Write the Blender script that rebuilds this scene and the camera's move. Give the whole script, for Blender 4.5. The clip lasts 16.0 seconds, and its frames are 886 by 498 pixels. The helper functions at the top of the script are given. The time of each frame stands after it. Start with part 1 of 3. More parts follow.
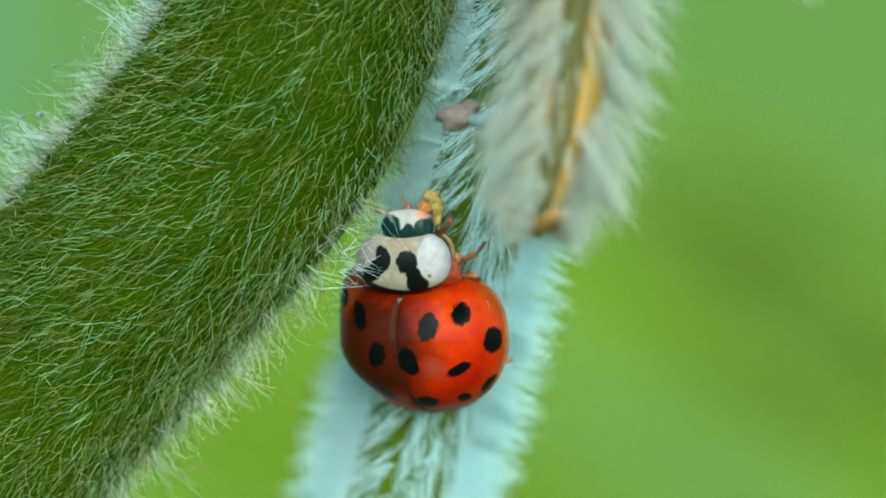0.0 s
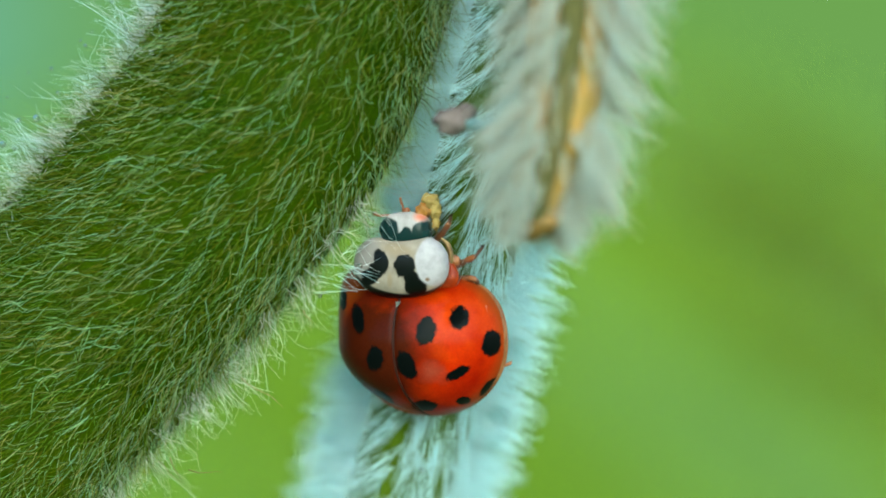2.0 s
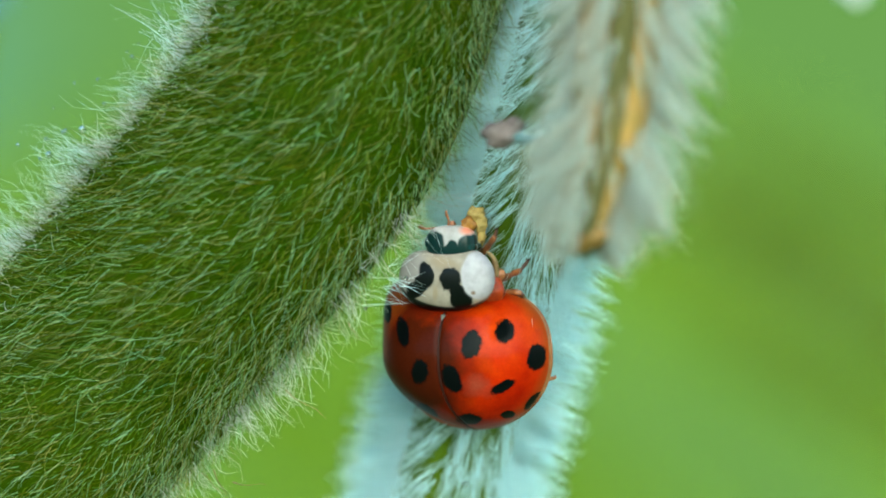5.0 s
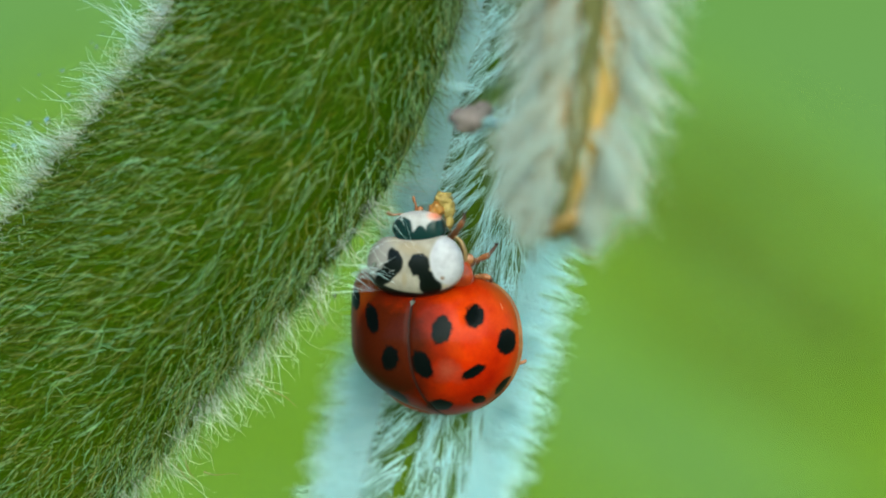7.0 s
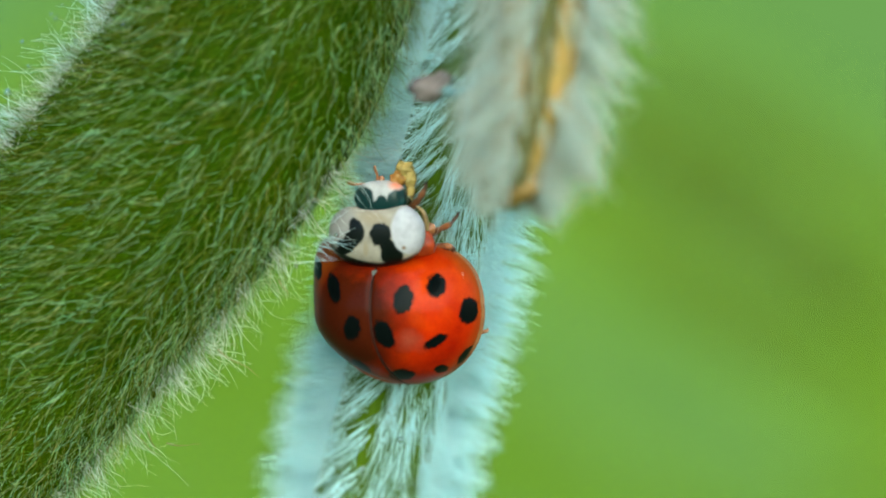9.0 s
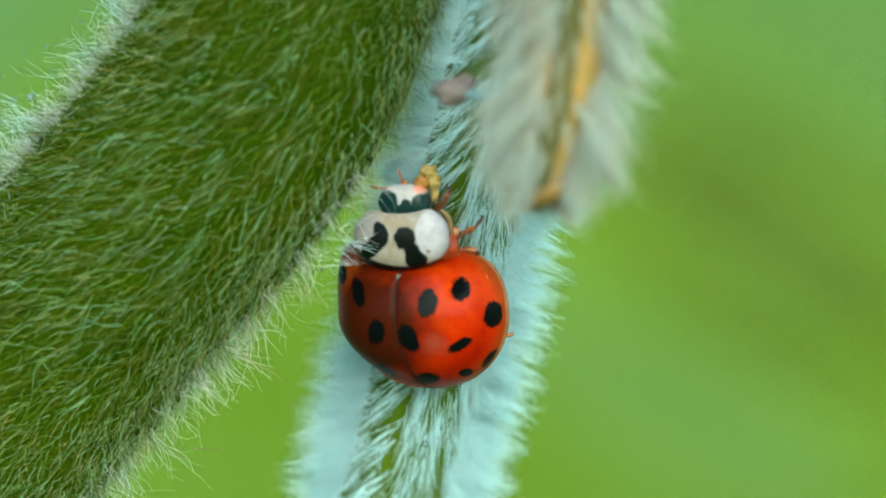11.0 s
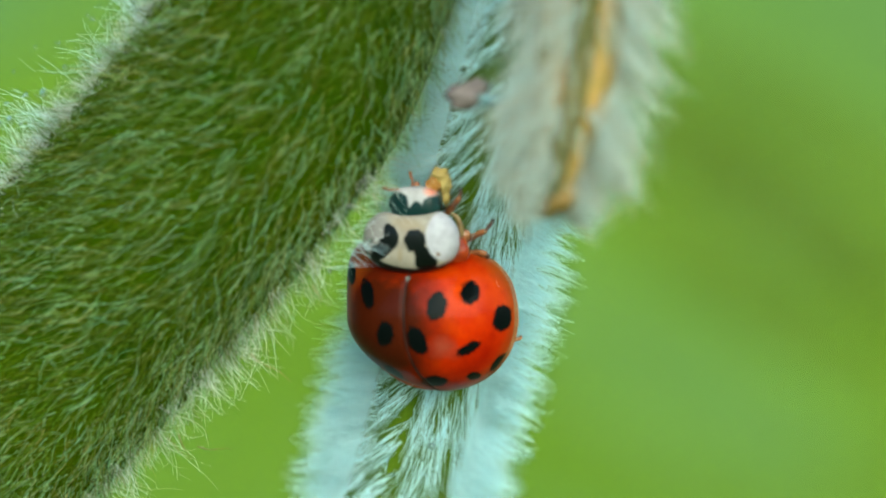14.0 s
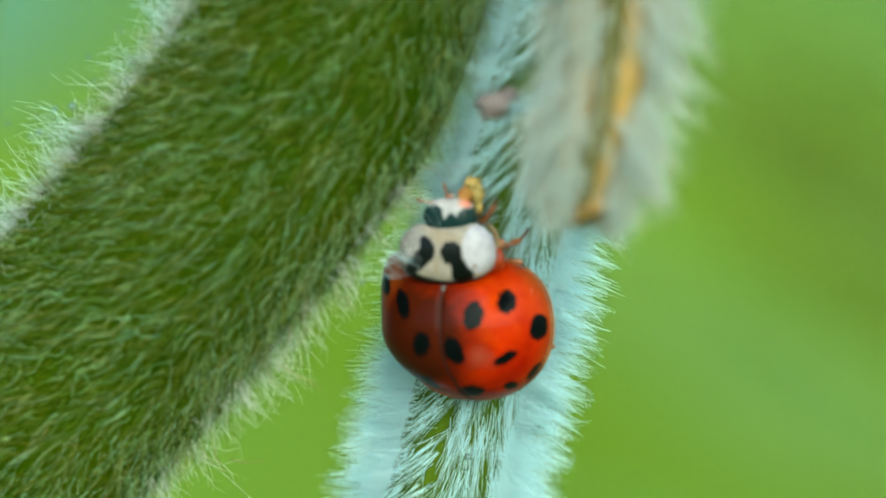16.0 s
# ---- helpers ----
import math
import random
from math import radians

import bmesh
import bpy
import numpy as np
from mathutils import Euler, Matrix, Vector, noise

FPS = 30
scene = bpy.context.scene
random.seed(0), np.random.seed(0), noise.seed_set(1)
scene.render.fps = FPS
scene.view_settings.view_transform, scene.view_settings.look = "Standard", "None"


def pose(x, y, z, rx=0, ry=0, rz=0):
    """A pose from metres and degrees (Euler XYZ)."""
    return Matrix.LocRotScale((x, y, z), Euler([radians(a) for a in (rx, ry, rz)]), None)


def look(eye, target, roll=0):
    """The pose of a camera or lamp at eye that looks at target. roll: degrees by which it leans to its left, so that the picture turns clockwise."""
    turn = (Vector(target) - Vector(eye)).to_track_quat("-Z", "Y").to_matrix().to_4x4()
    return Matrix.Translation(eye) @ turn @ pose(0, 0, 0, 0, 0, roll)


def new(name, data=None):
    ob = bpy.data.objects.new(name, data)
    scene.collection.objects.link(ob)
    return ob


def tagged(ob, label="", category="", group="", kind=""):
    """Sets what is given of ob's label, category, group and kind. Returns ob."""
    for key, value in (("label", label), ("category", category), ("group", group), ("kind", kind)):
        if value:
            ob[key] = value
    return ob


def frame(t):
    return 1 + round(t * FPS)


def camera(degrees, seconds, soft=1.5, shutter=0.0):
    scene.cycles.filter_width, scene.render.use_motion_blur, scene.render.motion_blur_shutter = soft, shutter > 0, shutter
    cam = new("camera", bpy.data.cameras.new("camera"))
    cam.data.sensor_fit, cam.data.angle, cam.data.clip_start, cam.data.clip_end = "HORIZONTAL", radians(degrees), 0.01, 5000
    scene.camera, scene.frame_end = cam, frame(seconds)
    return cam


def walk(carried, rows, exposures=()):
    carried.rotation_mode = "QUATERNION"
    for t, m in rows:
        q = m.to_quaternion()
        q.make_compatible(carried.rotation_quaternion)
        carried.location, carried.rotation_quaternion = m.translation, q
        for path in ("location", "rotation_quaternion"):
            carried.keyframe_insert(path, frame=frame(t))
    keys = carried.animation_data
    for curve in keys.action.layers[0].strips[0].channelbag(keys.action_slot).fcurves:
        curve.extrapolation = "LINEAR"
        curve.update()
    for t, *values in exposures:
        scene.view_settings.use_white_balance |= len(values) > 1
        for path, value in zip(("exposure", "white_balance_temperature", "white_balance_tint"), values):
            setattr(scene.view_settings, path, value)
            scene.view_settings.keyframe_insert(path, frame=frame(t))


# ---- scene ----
cam = camera(6.157, 16.0, soft=1.8)
cam.data.dof.use_dof = True
cam.data.dof.focus_distance = 0.2661
cam.data.dof.aperture_fstop = 28.0


def aim(x, y, z, yaw, pitch, roll):
    """A camera pose from millimetres and degrees; yaw 0 looks along +y."""
    return pose(x / 1000, y / 1000, z / 1000, 90 + pitch, 0, yaw) @ pose(0, 0, 0, 0, 0, roll)


walk(cam, [(r[0], aim(*r[1:])) for r in (
    (0.0, -0.466, -269.847, 3.405, -0.3702, -2.1984, 0.2779),
    (0.5, -3.004, -269.096, 6.769, -0.8428, -2.8795, 0.1799),
    (1.0, -0.557, -269.186, 5.847, -0.3952, -2.6495, 0.3067),
    (1.5, 1.936, -269.136, 6.409, 0.0783, -2.7835, 0.0887),
    (2.0, 2.425, -268.786, 5.890, 0.2395, -2.7195, 0.1334),
    (2.5, 3.871, -268.813, 5.418, 0.6612, -2.6708, 0.3419),
    (3.0, 2.641, -269.204, 3.221, 0.4837, -2.2206, 0.4524),
    (3.5, 5.692, -268.974, 3.916, 1.0226, -2.3199, 0.5901),
    (4.0, 2.835, -269.059, 5.382, 0.4801, -2.5753, 0.7089),
    (4.2, 2.696, -269.025, 5.208, 0.5148, -2.5328, 0.7603),
    (6.3, -7.847, -267.520, 6.933, -1.6290, -2.8287, -0.1375),
    (6.5, -7.519, -267.515, 6.819, -1.6315, -2.8414, -0.1544),
    (7.0, -5.027, -267.723, 6.113, -1.2747, -2.7877, -0.4368),
    (7.5, -3.904, -267.509, 7.725, -1.1125, -3.2224, -0.5776),
    (8.0, -2.776, -267.462, 6.371, -1.0184, -2.9956, -0.5909),
    (8.5, -1.384, -267.568, 6.035, -0.9405, -3.0005, -0.6825),
    (9.0, -2.311, -267.576, 6.979, -0.9530, -3.1924, -0.7503),
    (11.5, -1.771, -267.471, 5.901, -0.5081, -2.9277, -1.0109),
    (12.0, 1.989, -267.270, 6.543, 0.2819, -3.0269, -0.8132),
    (12.5, -0.407, -267.018, 8.785, -0.2511, -3.5810, -0.6295),
    (13.0, -3.484, -266.457, 10.048, -1.1247, -3.9372, -0.3467),
    (13.5, -2.822, -266.815, 10.522, -1.1514, -3.9659, 0.0249),
    (14.0, -2.982, -266.640, 8.961, -0.8625, -3.5850, 0.0396),
    (14.5, -1.737, -266.096, 9.491, -0.3229, -3.6381, -0.0947),
    (15.0, -0.269, -266.268, 8.088, -0.0470, -3.2974, -0.1405),
    (15.5, 0.934, -265.749, 8.220, 0.1643, -3.3283, -0.3193),
    (16.0, 1.697, -265.363, 9.146, 0.3867, -3.5718, -0.5740),
)], exposures=[(0.0, 1.58, 6100, -14), (8.5, 1.58, 6120, -14), (11.5, 1.58, 6320, -13.5), (16.0, 1.58, 6320, -13.5)])

# ---- light: bright overcast sky, a wide soft sun high behind the camera ----
world = bpy.data.worlds.new("sky")
scene.world = world
world.use_nodes = True
wn = world.node_tree.nodes
sky = wn.new("ShaderNodeTexSky")
sky.sky_type, sky.sun_disc = "NISHITA", False
sky.sun_elevation, sky.sun_rotation = radians(36), radians(166)
sky.air_density, sky.dust_density, sky.ozone_density = 0.9, 2.5, 1.0
wn["Background"].inputs[1].default_value = 0.15
world.node_tree.links.new(sky.outputs[0], wn["Background"].inputs[0])

sun = new("sun", bpy.data.lights.new("sun", "SUN"))
sun.data.energy, sun.data.angle, sun.data.color = 1.7, radians(90), (0.9, 1.0, 0.94)
sun.matrix_world = look((0.196, -0.785, 0.588), (0, 0, 0))

# ---- materials ----
MM = 0.001


def shader(name):
    m = bpy.data.materials.new(name)
    m.use_nodes = True
    return m, m.node_tree.nodes, m.node_tree.links


def ramp(nodes, links, fac, stops):
    r = nodes.new("ShaderNodeValToRGB")
    while len(r.color_ramp.elements) < len(stops):
        r.color_ramp.elements.new(0.5)
    for e, (at, c) in zip(r.color_ramp.elements, stops):
        e.position, e.color = at, (*c, 1)
    links.new(fac, r.inputs[0])
    return r.outputs[0]


def noise_tex(nodes, links, scale, detail=4, rough=0.6):
    co = nodes.new("ShaderNodeTexCoord")
    n = nodes.new("ShaderNodeTexNoise")
    n.inputs["Scale"].default_value, n.inputs["Detail"].default_value, n.inputs["Roughness"].default_value = scale, detail, rough
    links.new(co.outputs["Object"], n.inputs["Vector"])
    return n.outputs["Fac"]


def mix(nodes, links, fac, a, b, mode="MIX"):
    x = nodes.new("ShaderNodeMix")
    x.data_type, x.blend_type = "RGBA", mode
    for socket, v in ((x.inputs[0], fac), (x.inputs[6], a), (x.inputs[7], b)):
        if isinstance(v, (int, float)):
            socket.default_value = v
        elif isinstance(v, tuple):
            socket.default_value = (*v, 1)
        else:
            links.new(v, socket)
    return x.outputs[2]


def skin(name, dark, light, scale, rough=0.6, fine=9000, bump=0.3, depth=0.02, coat=0.0, spec=0.5):
    """A surface in two tones at two scales, with fine relief."""
    m, n, l = shader(name)
    b = n["Principled BSDF"]
    big = ramp(n, l, noise_tex(n, l, scale), [(0.3, dark), (0.7, light)])
    tiny = ramp(n, l, noise_tex(n, l, fine, 3), [(0.3, (0.6, 0.6, 0.6)), (0.7, (1.15, 1.15, 1.15))])
    l.new(mix(n, l, 0.7, big, tiny, "MULTIPLY"), b.inputs["Base Color"])
    b.inputs["Roughness"].default_value = rough
    b.inputs["Specular IOR Level"].default_value = spec
    b.inputs["Coat Weight"].default_value = coat
    bp = n.new("ShaderNodeBump")
    bp.inputs["Strength"].default_value, bp.inputs["Distance"].default_value = bump, depth * MM
    l.new(noise_tex(n, l, fine, 4), bp.inputs["Height"])
    l.new(bp.outputs[0], b.inputs["Normal"])
    return m


def fuzz(name, tones, clear=0.5, gloss=0.12):
    """Thin plant hair: part of the light passes through it; its tone changes from hair to hair."""
    m, n, l = shader(name)
    n.remove(n["Principled BSDF"])
    geo = n.new("ShaderNodeNewGeometry")
    tone = ramp(n, l, geo.outputs["Random Per Island"], [(i / max(1, len(tones) - 1), c) for i, c in enumerate(tones)])
    d, t, g = n.new("ShaderNodeBsdfDiffuse"), n.new("ShaderNodeBsdfTranslucent"), n.new("ShaderNodeBsdfGlossy")
    g.inputs["Roughness"].default_value = 0.35
    a, c = n.new("ShaderNodeMixShader"), n.new("ShaderNodeMixShader")
    a.inputs[0].default_value, c.inputs[0].default_value = clear, gloss
    l.new(tone, d.inputs["Color"])
    l.new(tone, t.inputs["Color"])
    l.new(d.outputs[0], a.inputs[1])
    l.new(t.outputs[0], a.inputs[2])
    l.new(a.outputs[0], c.inputs[1])
    l.new(g.outputs[0], c.inputs[2])
    l.new(c.outputs[0], n["Material Output"].inputs["Surface"])
    return m


def ellipse_field(nodes, links, marks, wobble=0.12, wob_scale=5000):
    """Smallest of the distances to a set of ellipses on the back of the beetle: 1 on their edges. Marks: x, z, half sizes, lean, in millimetres and degrees."""
    co = nodes.new("ShaderNodeTexCoord")
    best = None
    for x, z, rx, rz, lean in marks:
        mp = nodes.new("ShaderNodeMapping")
        mp.vector_type = "TEXTURE"
        mp.inputs["Location"].default_value = (x * MM, 0, z * MM)
        mp.inputs["Rotation"].default_value = (0, radians(lean), 0)
        mp.inputs["Scale"].default_value = (rx * MM, 100, rz * MM)
        links.new(co.outputs["Object"], mp.inputs["Vector"])
        ln = nodes.new("ShaderNodeVectorMath")
        ln.operation = "LENGTH"
        links.new(mp.outputs[0], ln.inputs[0])
        if best is None:
            best = ln.outputs["Value"]
        else:
            mn = nodes.new("ShaderNodeMath")
            mn.operation = "MINIMUM"
            links.new(best, mn.inputs[0])
            links.new(ln.outputs["Value"], mn.inputs[1])
            best = mn.outputs[0]
    w = nodes.new("ShaderNodeMath")
    w.operation = "MULTIPLY_ADD"
    links.new(noise_tex(nodes, links, wob_scale, 3), w.inputs[0])
    w.inputs[1].default_value = wobble * 2
    links.new(best, w.inputs[2])
    s = nodes.new("ShaderNodeMath")
    s.operation = "SUBTRACT"
    links.new(w.outputs[0], s.inputs[0])
    s.inputs[1].default_value = wobble
    return s.outputs[0]


BLACK = (0.0012, 0.002, 0.002)


def step(nodes, links, field, at, soft):
    """1 inside, 0 outside."""
    mr = nodes.new("ShaderNodeMapRange")
    mr.inputs["From Min"].default_value, mr.inputs["From Max"].default_value = at - soft, at + soft
    mr.inputs["To Min"].default_value, mr.inputs["To Max"].default_value = 1, 0
    links.new(field, mr.inputs["Value"])
    return mr.outputs[0]


def elytron_paint():
    m, n, l = shader("elytron_red")
    b = n["Principled BSDF"]
    red = ramp(n, l, noise_tex(n, l, 420, 3), [(0.3, (0.22, 0.004, 0.0003)), (0.48, (0.33, 0.013, 0.0005)), (0.68, (0.46, 0.038, 0.001))])
    # brown along the seam, widened to paint shade over the left half
    brown_shade = step(n, l, ellipse_field(n, l, [(-1.6, -0.1, 1.75, 2.8, 0)], 0.4, 1100), 0.97, 0.45)
    red = mix(n, l, brown_shade, red, (0.038, 0.005, 0.0012))
    # milky reflection behind the middle spots, painted into the red
    milky_sheen = step(n, l, ellipse_field(n, l, [(.25, -.8, .55, .4, 20)], 0.6, 2200), 0.55, 0.6)
    red = mix(n, l, milky_sheen, red, (0.21, 0.035, 0.018))
    grain = ramp(n, l, noise_tex(n, l, 14000, 2), [(0.35, (0.82, 0.8, 0.8)), (0.7, (1.0, 1.0, 1.0))])
    red = mix(n, l, 1.0, red, grain, "MULTIPLY")
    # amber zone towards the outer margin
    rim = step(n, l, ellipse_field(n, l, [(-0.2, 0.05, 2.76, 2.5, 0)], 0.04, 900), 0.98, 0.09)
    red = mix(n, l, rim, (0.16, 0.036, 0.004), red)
    marks = [(a, b, c * 1.03, d * 1.03, e) for a, b, c, d, e in ((-2.16, .86, .20, .46, -8), (-2.66, 1.43, .13, .34, 0), (-1.61, -.40, .27, .39, 0), (.05, .53, .32, .45, 15),
             (-.58, -.58, .29, .46, -28), (1.12, .97, .31, .36, 0), (2.16, .11, .31, .42, 10), (1.08, -.82, .43, .17, -27),
             (0, -1.94, .40, .2, 0), (1.26, -1.77, .23, .14, -8), (2.07, -1.35, .37, .15, -48), (-1.32, -1.68, .36, .13, 35))]  # small marks lie towards the tail
    spot = step(n, l, ellipse_field(n, l, marks, 0.36, 6000), 1.0, 0.1)
    l.new(mix(n, l, spot, red, BLACK), b.inputs["Base Color"])
    b.inputs["Roughness"].default_value = 0.3
    b.inputs["Specular IOR Level"].default_value = 0.02
    b.inputs["Coat Weight"].default_value, b.inputs["Coat Roughness"].default_value = 0.07, 0.06
    bp = n.new("ShaderNodeBump")
    bp.inputs["Strength"].default_value, bp.inputs["Distance"].default_value = 0.25, 0.01 * MM
    l.new(noise_tex(n, l, 12000, 2), bp.inputs["Height"])
    l.new(bp.outputs[0], b.inputs["Normal"])
    return m


def pronotum_paint():
    m, n, l = shader("pronotum_cream")
    b = n["Principled BSDF"]
    base = ramp(n, l, noise_tex(n, l, 1500, 4), [(0.3, (0.17, 0.135, 0.11)), (0.7, (0.28, 0.24, 0.2))])
    grey = step(n, l, ellipse_field(n, l, [(-1.95, 2.85, .55, .75, 0)], 0.06, 3000), 1.0, 0.2)
    base = mix(n, l, grey, base, (0.2, 0.18, 0.175))
    tan = step(n, l, ellipse_field(n, l, [(-.8, 3.09, .55, .22, 10), (-1.13, 2.14, .09, .26, 0)], 0.1, 3000), 0.9, 0.35)
    base = mix(n, l, tan, base, (0.22, 0.168, 0.12))
    marks = [(-1.41, 2.72, .24, .42, -12), (-1.8, 2.23, .27, .27, 30), (-1.6, 2.46, .2, .26, -35), (-.63, 2.6, .35, .38, 0), (-.26, 2.04, .39, .43, 0), (-.47, 2.3, .24, .24, 0)]
    spot = step(n, l, ellipse_field(n, l, marks, 0.42, 2800), 1.0, 0.08)
    base = mix(n, l, spot, base, BLACK)
    lobe = step(n, l, ellipse_field(n, l, [(.29, 2.78, .6, .79, 0)], 0.12, 2500), 1.0, 0.05)
    white = ramp(n, l, noise_tex(n, l, 3500, 4), [(0.3, (0.27, 0.245, 0.27)), (0.65, (0.36, 0.33, 0.36))])
    base = mix(n, l, lobe, base, white)
    dot = step(n, l, ellipse_field(n, l, [(.09, 2.2, .07, .06, 0)], 0.1, 3000), 1.0, 0.4)
    base = mix(n, l, dot, base, (0.16, 0.1, 0.07))
    inner = step(n, l, ellipse_field(n, l, [(-.66, 2.95, 1.85, 1.24, 0)], 0.0), 1.0, 0.02)
    l.new(mix(n, l, inner, BLACK, base), b.inputs["Base Color"])
    b.inputs["Roughness"].default_value = 0.3
    b.inputs["Coat Weight"].default_value, b.inputs["Coat Roughness"].default_value = 0.08, 0.1
    b.inputs["Specular IOR Level"].default_value = 0.15
    bp = n.new("ShaderNodeBump")
    bp.inputs["Strength"].default_value, bp.inputs["Distance"].default_value = 0.5, 0.02 * MM
    l.new(noise_tex(n, l, 5000, 3), bp.inputs["Height"])
    l.new(bp.outputs[0], b.inputs["Normal"])
    return m


def head_paint():
    m, n, l = shader("head_white")
    b = n["Principled BSDF"]
    base = ramp(n, l, noise_tex(n, l, 2500, 3), [(0.3, (0.26, 0.23, 0.23)), (0.7, (0.38, 0.35, 0.36))])
    red = step(n, l, ellipse_field(n, l, [(-.12, 4.2, .22, .14, 0)], 0.1, 3000), 1.0, 0.5)
    base = mix(n, l, red, base, (0.5, 0.17, 0.11))
    spot = step(n, l, ellipse_field(n, l, [(-1.24, 3.8, .4, .36, 0), (-.04, 3.7, .4, .36, -15), (-.6, 3.56, .2, .34, 0), (-.6, 3.34, .95, .36, 0)], 0.2, 3500), 1.0, 0.1)
    l.new(mix(n, l, spot, base, (0.004, 0.018, 0.018)), b.inputs["Base Color"])
    b.inputs["Roughness"].default_value = 0.3
    b.inputs["Coat Weight"].default_value = 0.14
    b.inputs["Specular IOR Level"].default_value = 0.15
    return m


def clear_water():
    m, n, l = shader("dew")
    b = n["Principled BSDF"]
    b.inputs["Transmission Weight"].default_value, b.inputs["IOR"].default_value, b.inputs["Roughness"].default_value = 1.0, 1.33, 0.0
    return m


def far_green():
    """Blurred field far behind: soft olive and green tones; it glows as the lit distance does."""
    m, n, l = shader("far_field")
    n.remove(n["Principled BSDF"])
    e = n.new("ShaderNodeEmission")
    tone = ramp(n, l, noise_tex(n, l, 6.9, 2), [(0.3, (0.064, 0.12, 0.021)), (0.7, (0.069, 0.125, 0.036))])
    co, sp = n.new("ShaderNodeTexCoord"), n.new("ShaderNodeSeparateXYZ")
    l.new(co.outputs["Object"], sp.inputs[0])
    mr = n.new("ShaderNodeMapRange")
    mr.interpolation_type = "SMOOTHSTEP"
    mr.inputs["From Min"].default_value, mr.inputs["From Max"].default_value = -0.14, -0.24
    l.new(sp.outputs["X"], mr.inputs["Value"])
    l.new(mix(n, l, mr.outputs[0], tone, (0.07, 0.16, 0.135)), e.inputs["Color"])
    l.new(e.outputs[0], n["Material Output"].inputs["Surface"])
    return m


POD = skin("pod_green", (0.012, 0.031, 0.0001), (0.026, 0.045, 0.0001), 260, rough=0.7, fine=5000, bump=0.4, spec=0.02)
STEM = skin("stem_green", (0.045, 0.08, 0.002), (0.075, 0.115, 0.005), 400, rough=0.7, spec=0.1)
DRY = skin("pod_tip_tan", (0.13, 0.11, 0.012), (0.42, 0.22, 0.06), 520, rough=0.75, fine=3000)
TIP = skin("tip_orange", (0.09, 0.065, 0.006), (0.28, 0.13, 0.03), 900, rough=0.7, fine=3000)
GROOVE = skin("groove_olive", (0.03, 0.036, 0.003), (0.08, 0.065, 0.006), 500, rough=0.8)
CRUMB = skin("withered_grey", (0.06, 0.045, 0.042), (0.17, 0.13, 0.125), 900, rough=0.9)
CRUMB_BLUE = skin("withered_teal", (0.06, 0.12, 0.13), (0.14, 0.24, 0.25), 900, rough=0.9)
POLLEN = skin("pollen_yellow", (0.27, 0.15, 0.025), (0.4, 0.29, 0.09), 1500, rough=0.7)
NECTAR = skin("nectar_amber", (0.24, 0.085, 0.012), (0.4, 0.18, 0.03), 1500, rough=0.4, coat=0.3)
LEG = skin("leg_amber", (0.15, 0.04, 0.014), (0.38, 0.13, 0.04), 1500, rough=0.35, coat=0.4)
FOOT = skin("foot_brown", (0.05, 0.014, 0.008), (0.13, 0.04, 0.015), 2500, rough=0.4, coat=0.3)
RIM = skin("rim_pale", (0.16, 0.08, 0.025), (0.34, 0.22, 0.1), 2500, rough=0.35, coat=0.2)
BELLY = skin("belly_amber", (0.2, 0.012, 0.001), (0.38, 0.05, 0.004), 900, rough=0.3, coat=0.15, spec=0.2)
EYE = skin("eye_black", (0.005, 0.02, 0.02), (0.01, 0.04, 0.04), 3000, rough=0.25, coat=0.1, spec=0.2, bump=0.1)
SEAM = skin("seam_dark", (0.012, 0.004, 0.003), (0.03, 0.008, 0.005), 3000, rough=0.5, spec=0.1)
SHIELD = skin("shield_grey", (0.05, 0.055, 0.05), (0.12, 0.125, 0.11), 3000, rough=0.5)
LEAF = skin("leaf_green", (0.06, 0.104, 0.005), (0.072, 0.121, 0.009), 40, rough=0.9, fine=900, spec=0.1)
OLD_LEAF = skin("leaf_olive", (0.04, 0.05, 0.0004), (0.052, 0.062, 0.0008), 40, rough=0.9, fine=900, spec=0.05)
PALE_LEAF = skin("leaf_pale", (0.085, 0.145, 0.035), (0.1, 0.165, 0.045), 40, rough=0.9, fine=900, spec=0.1)
PETAL = skin("petal_white", (0.55, 0.6, 0.65), (0.7, 0.74, 0.78), 200, rough=0.7)
SKY_GAP_BLUE = skin("sky_gap_blue", (0.045, 0.13, 0.24), (0.07, 0.18, 0.3), 200, rough=0.7)
CALYX = skin("calyx_red", (0.25, 0.1, 0.06), (0.35, 0.16, 0.1), 200, rough=0.7)
VEIN = skin("vein_pale", (0.06, 0.14, 0.01), (0.08, 0.17, 0.02), 80, rough=0.6)
SOIL = skin("field_soil", (0.05, 0.09, 0.02), (0.09, 0.14, 0.03), 3, rough=0.9, fine=60)
AMBER = skin("amber_margin", (0.12, 0.04, 0.014), (0.26, 0.11, 0.045), 900, rough=0.3, spec=0.2, coat=0.1)
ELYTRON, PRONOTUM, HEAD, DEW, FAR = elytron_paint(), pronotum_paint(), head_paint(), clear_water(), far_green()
POD_HAIR = fuzz("pod_hair", [(0.034, 0.05, 0.0004), (0.064, 0.11, 0.002), (0.1, 0.085, 0.001), (0.105, 0.2, 0.03), (0.09, 0.14, 0.004), (0.078, 0.08, 0.001)], 0.4, 0.008)
BRISTLE = fuzz("bristle", [(0.24, 0.4, 0.12), (0.36, 0.58, 0.36), (0.38, 0.33, 0.08), (0.22, 0.46, 0.24)], 0.4, 0.04)
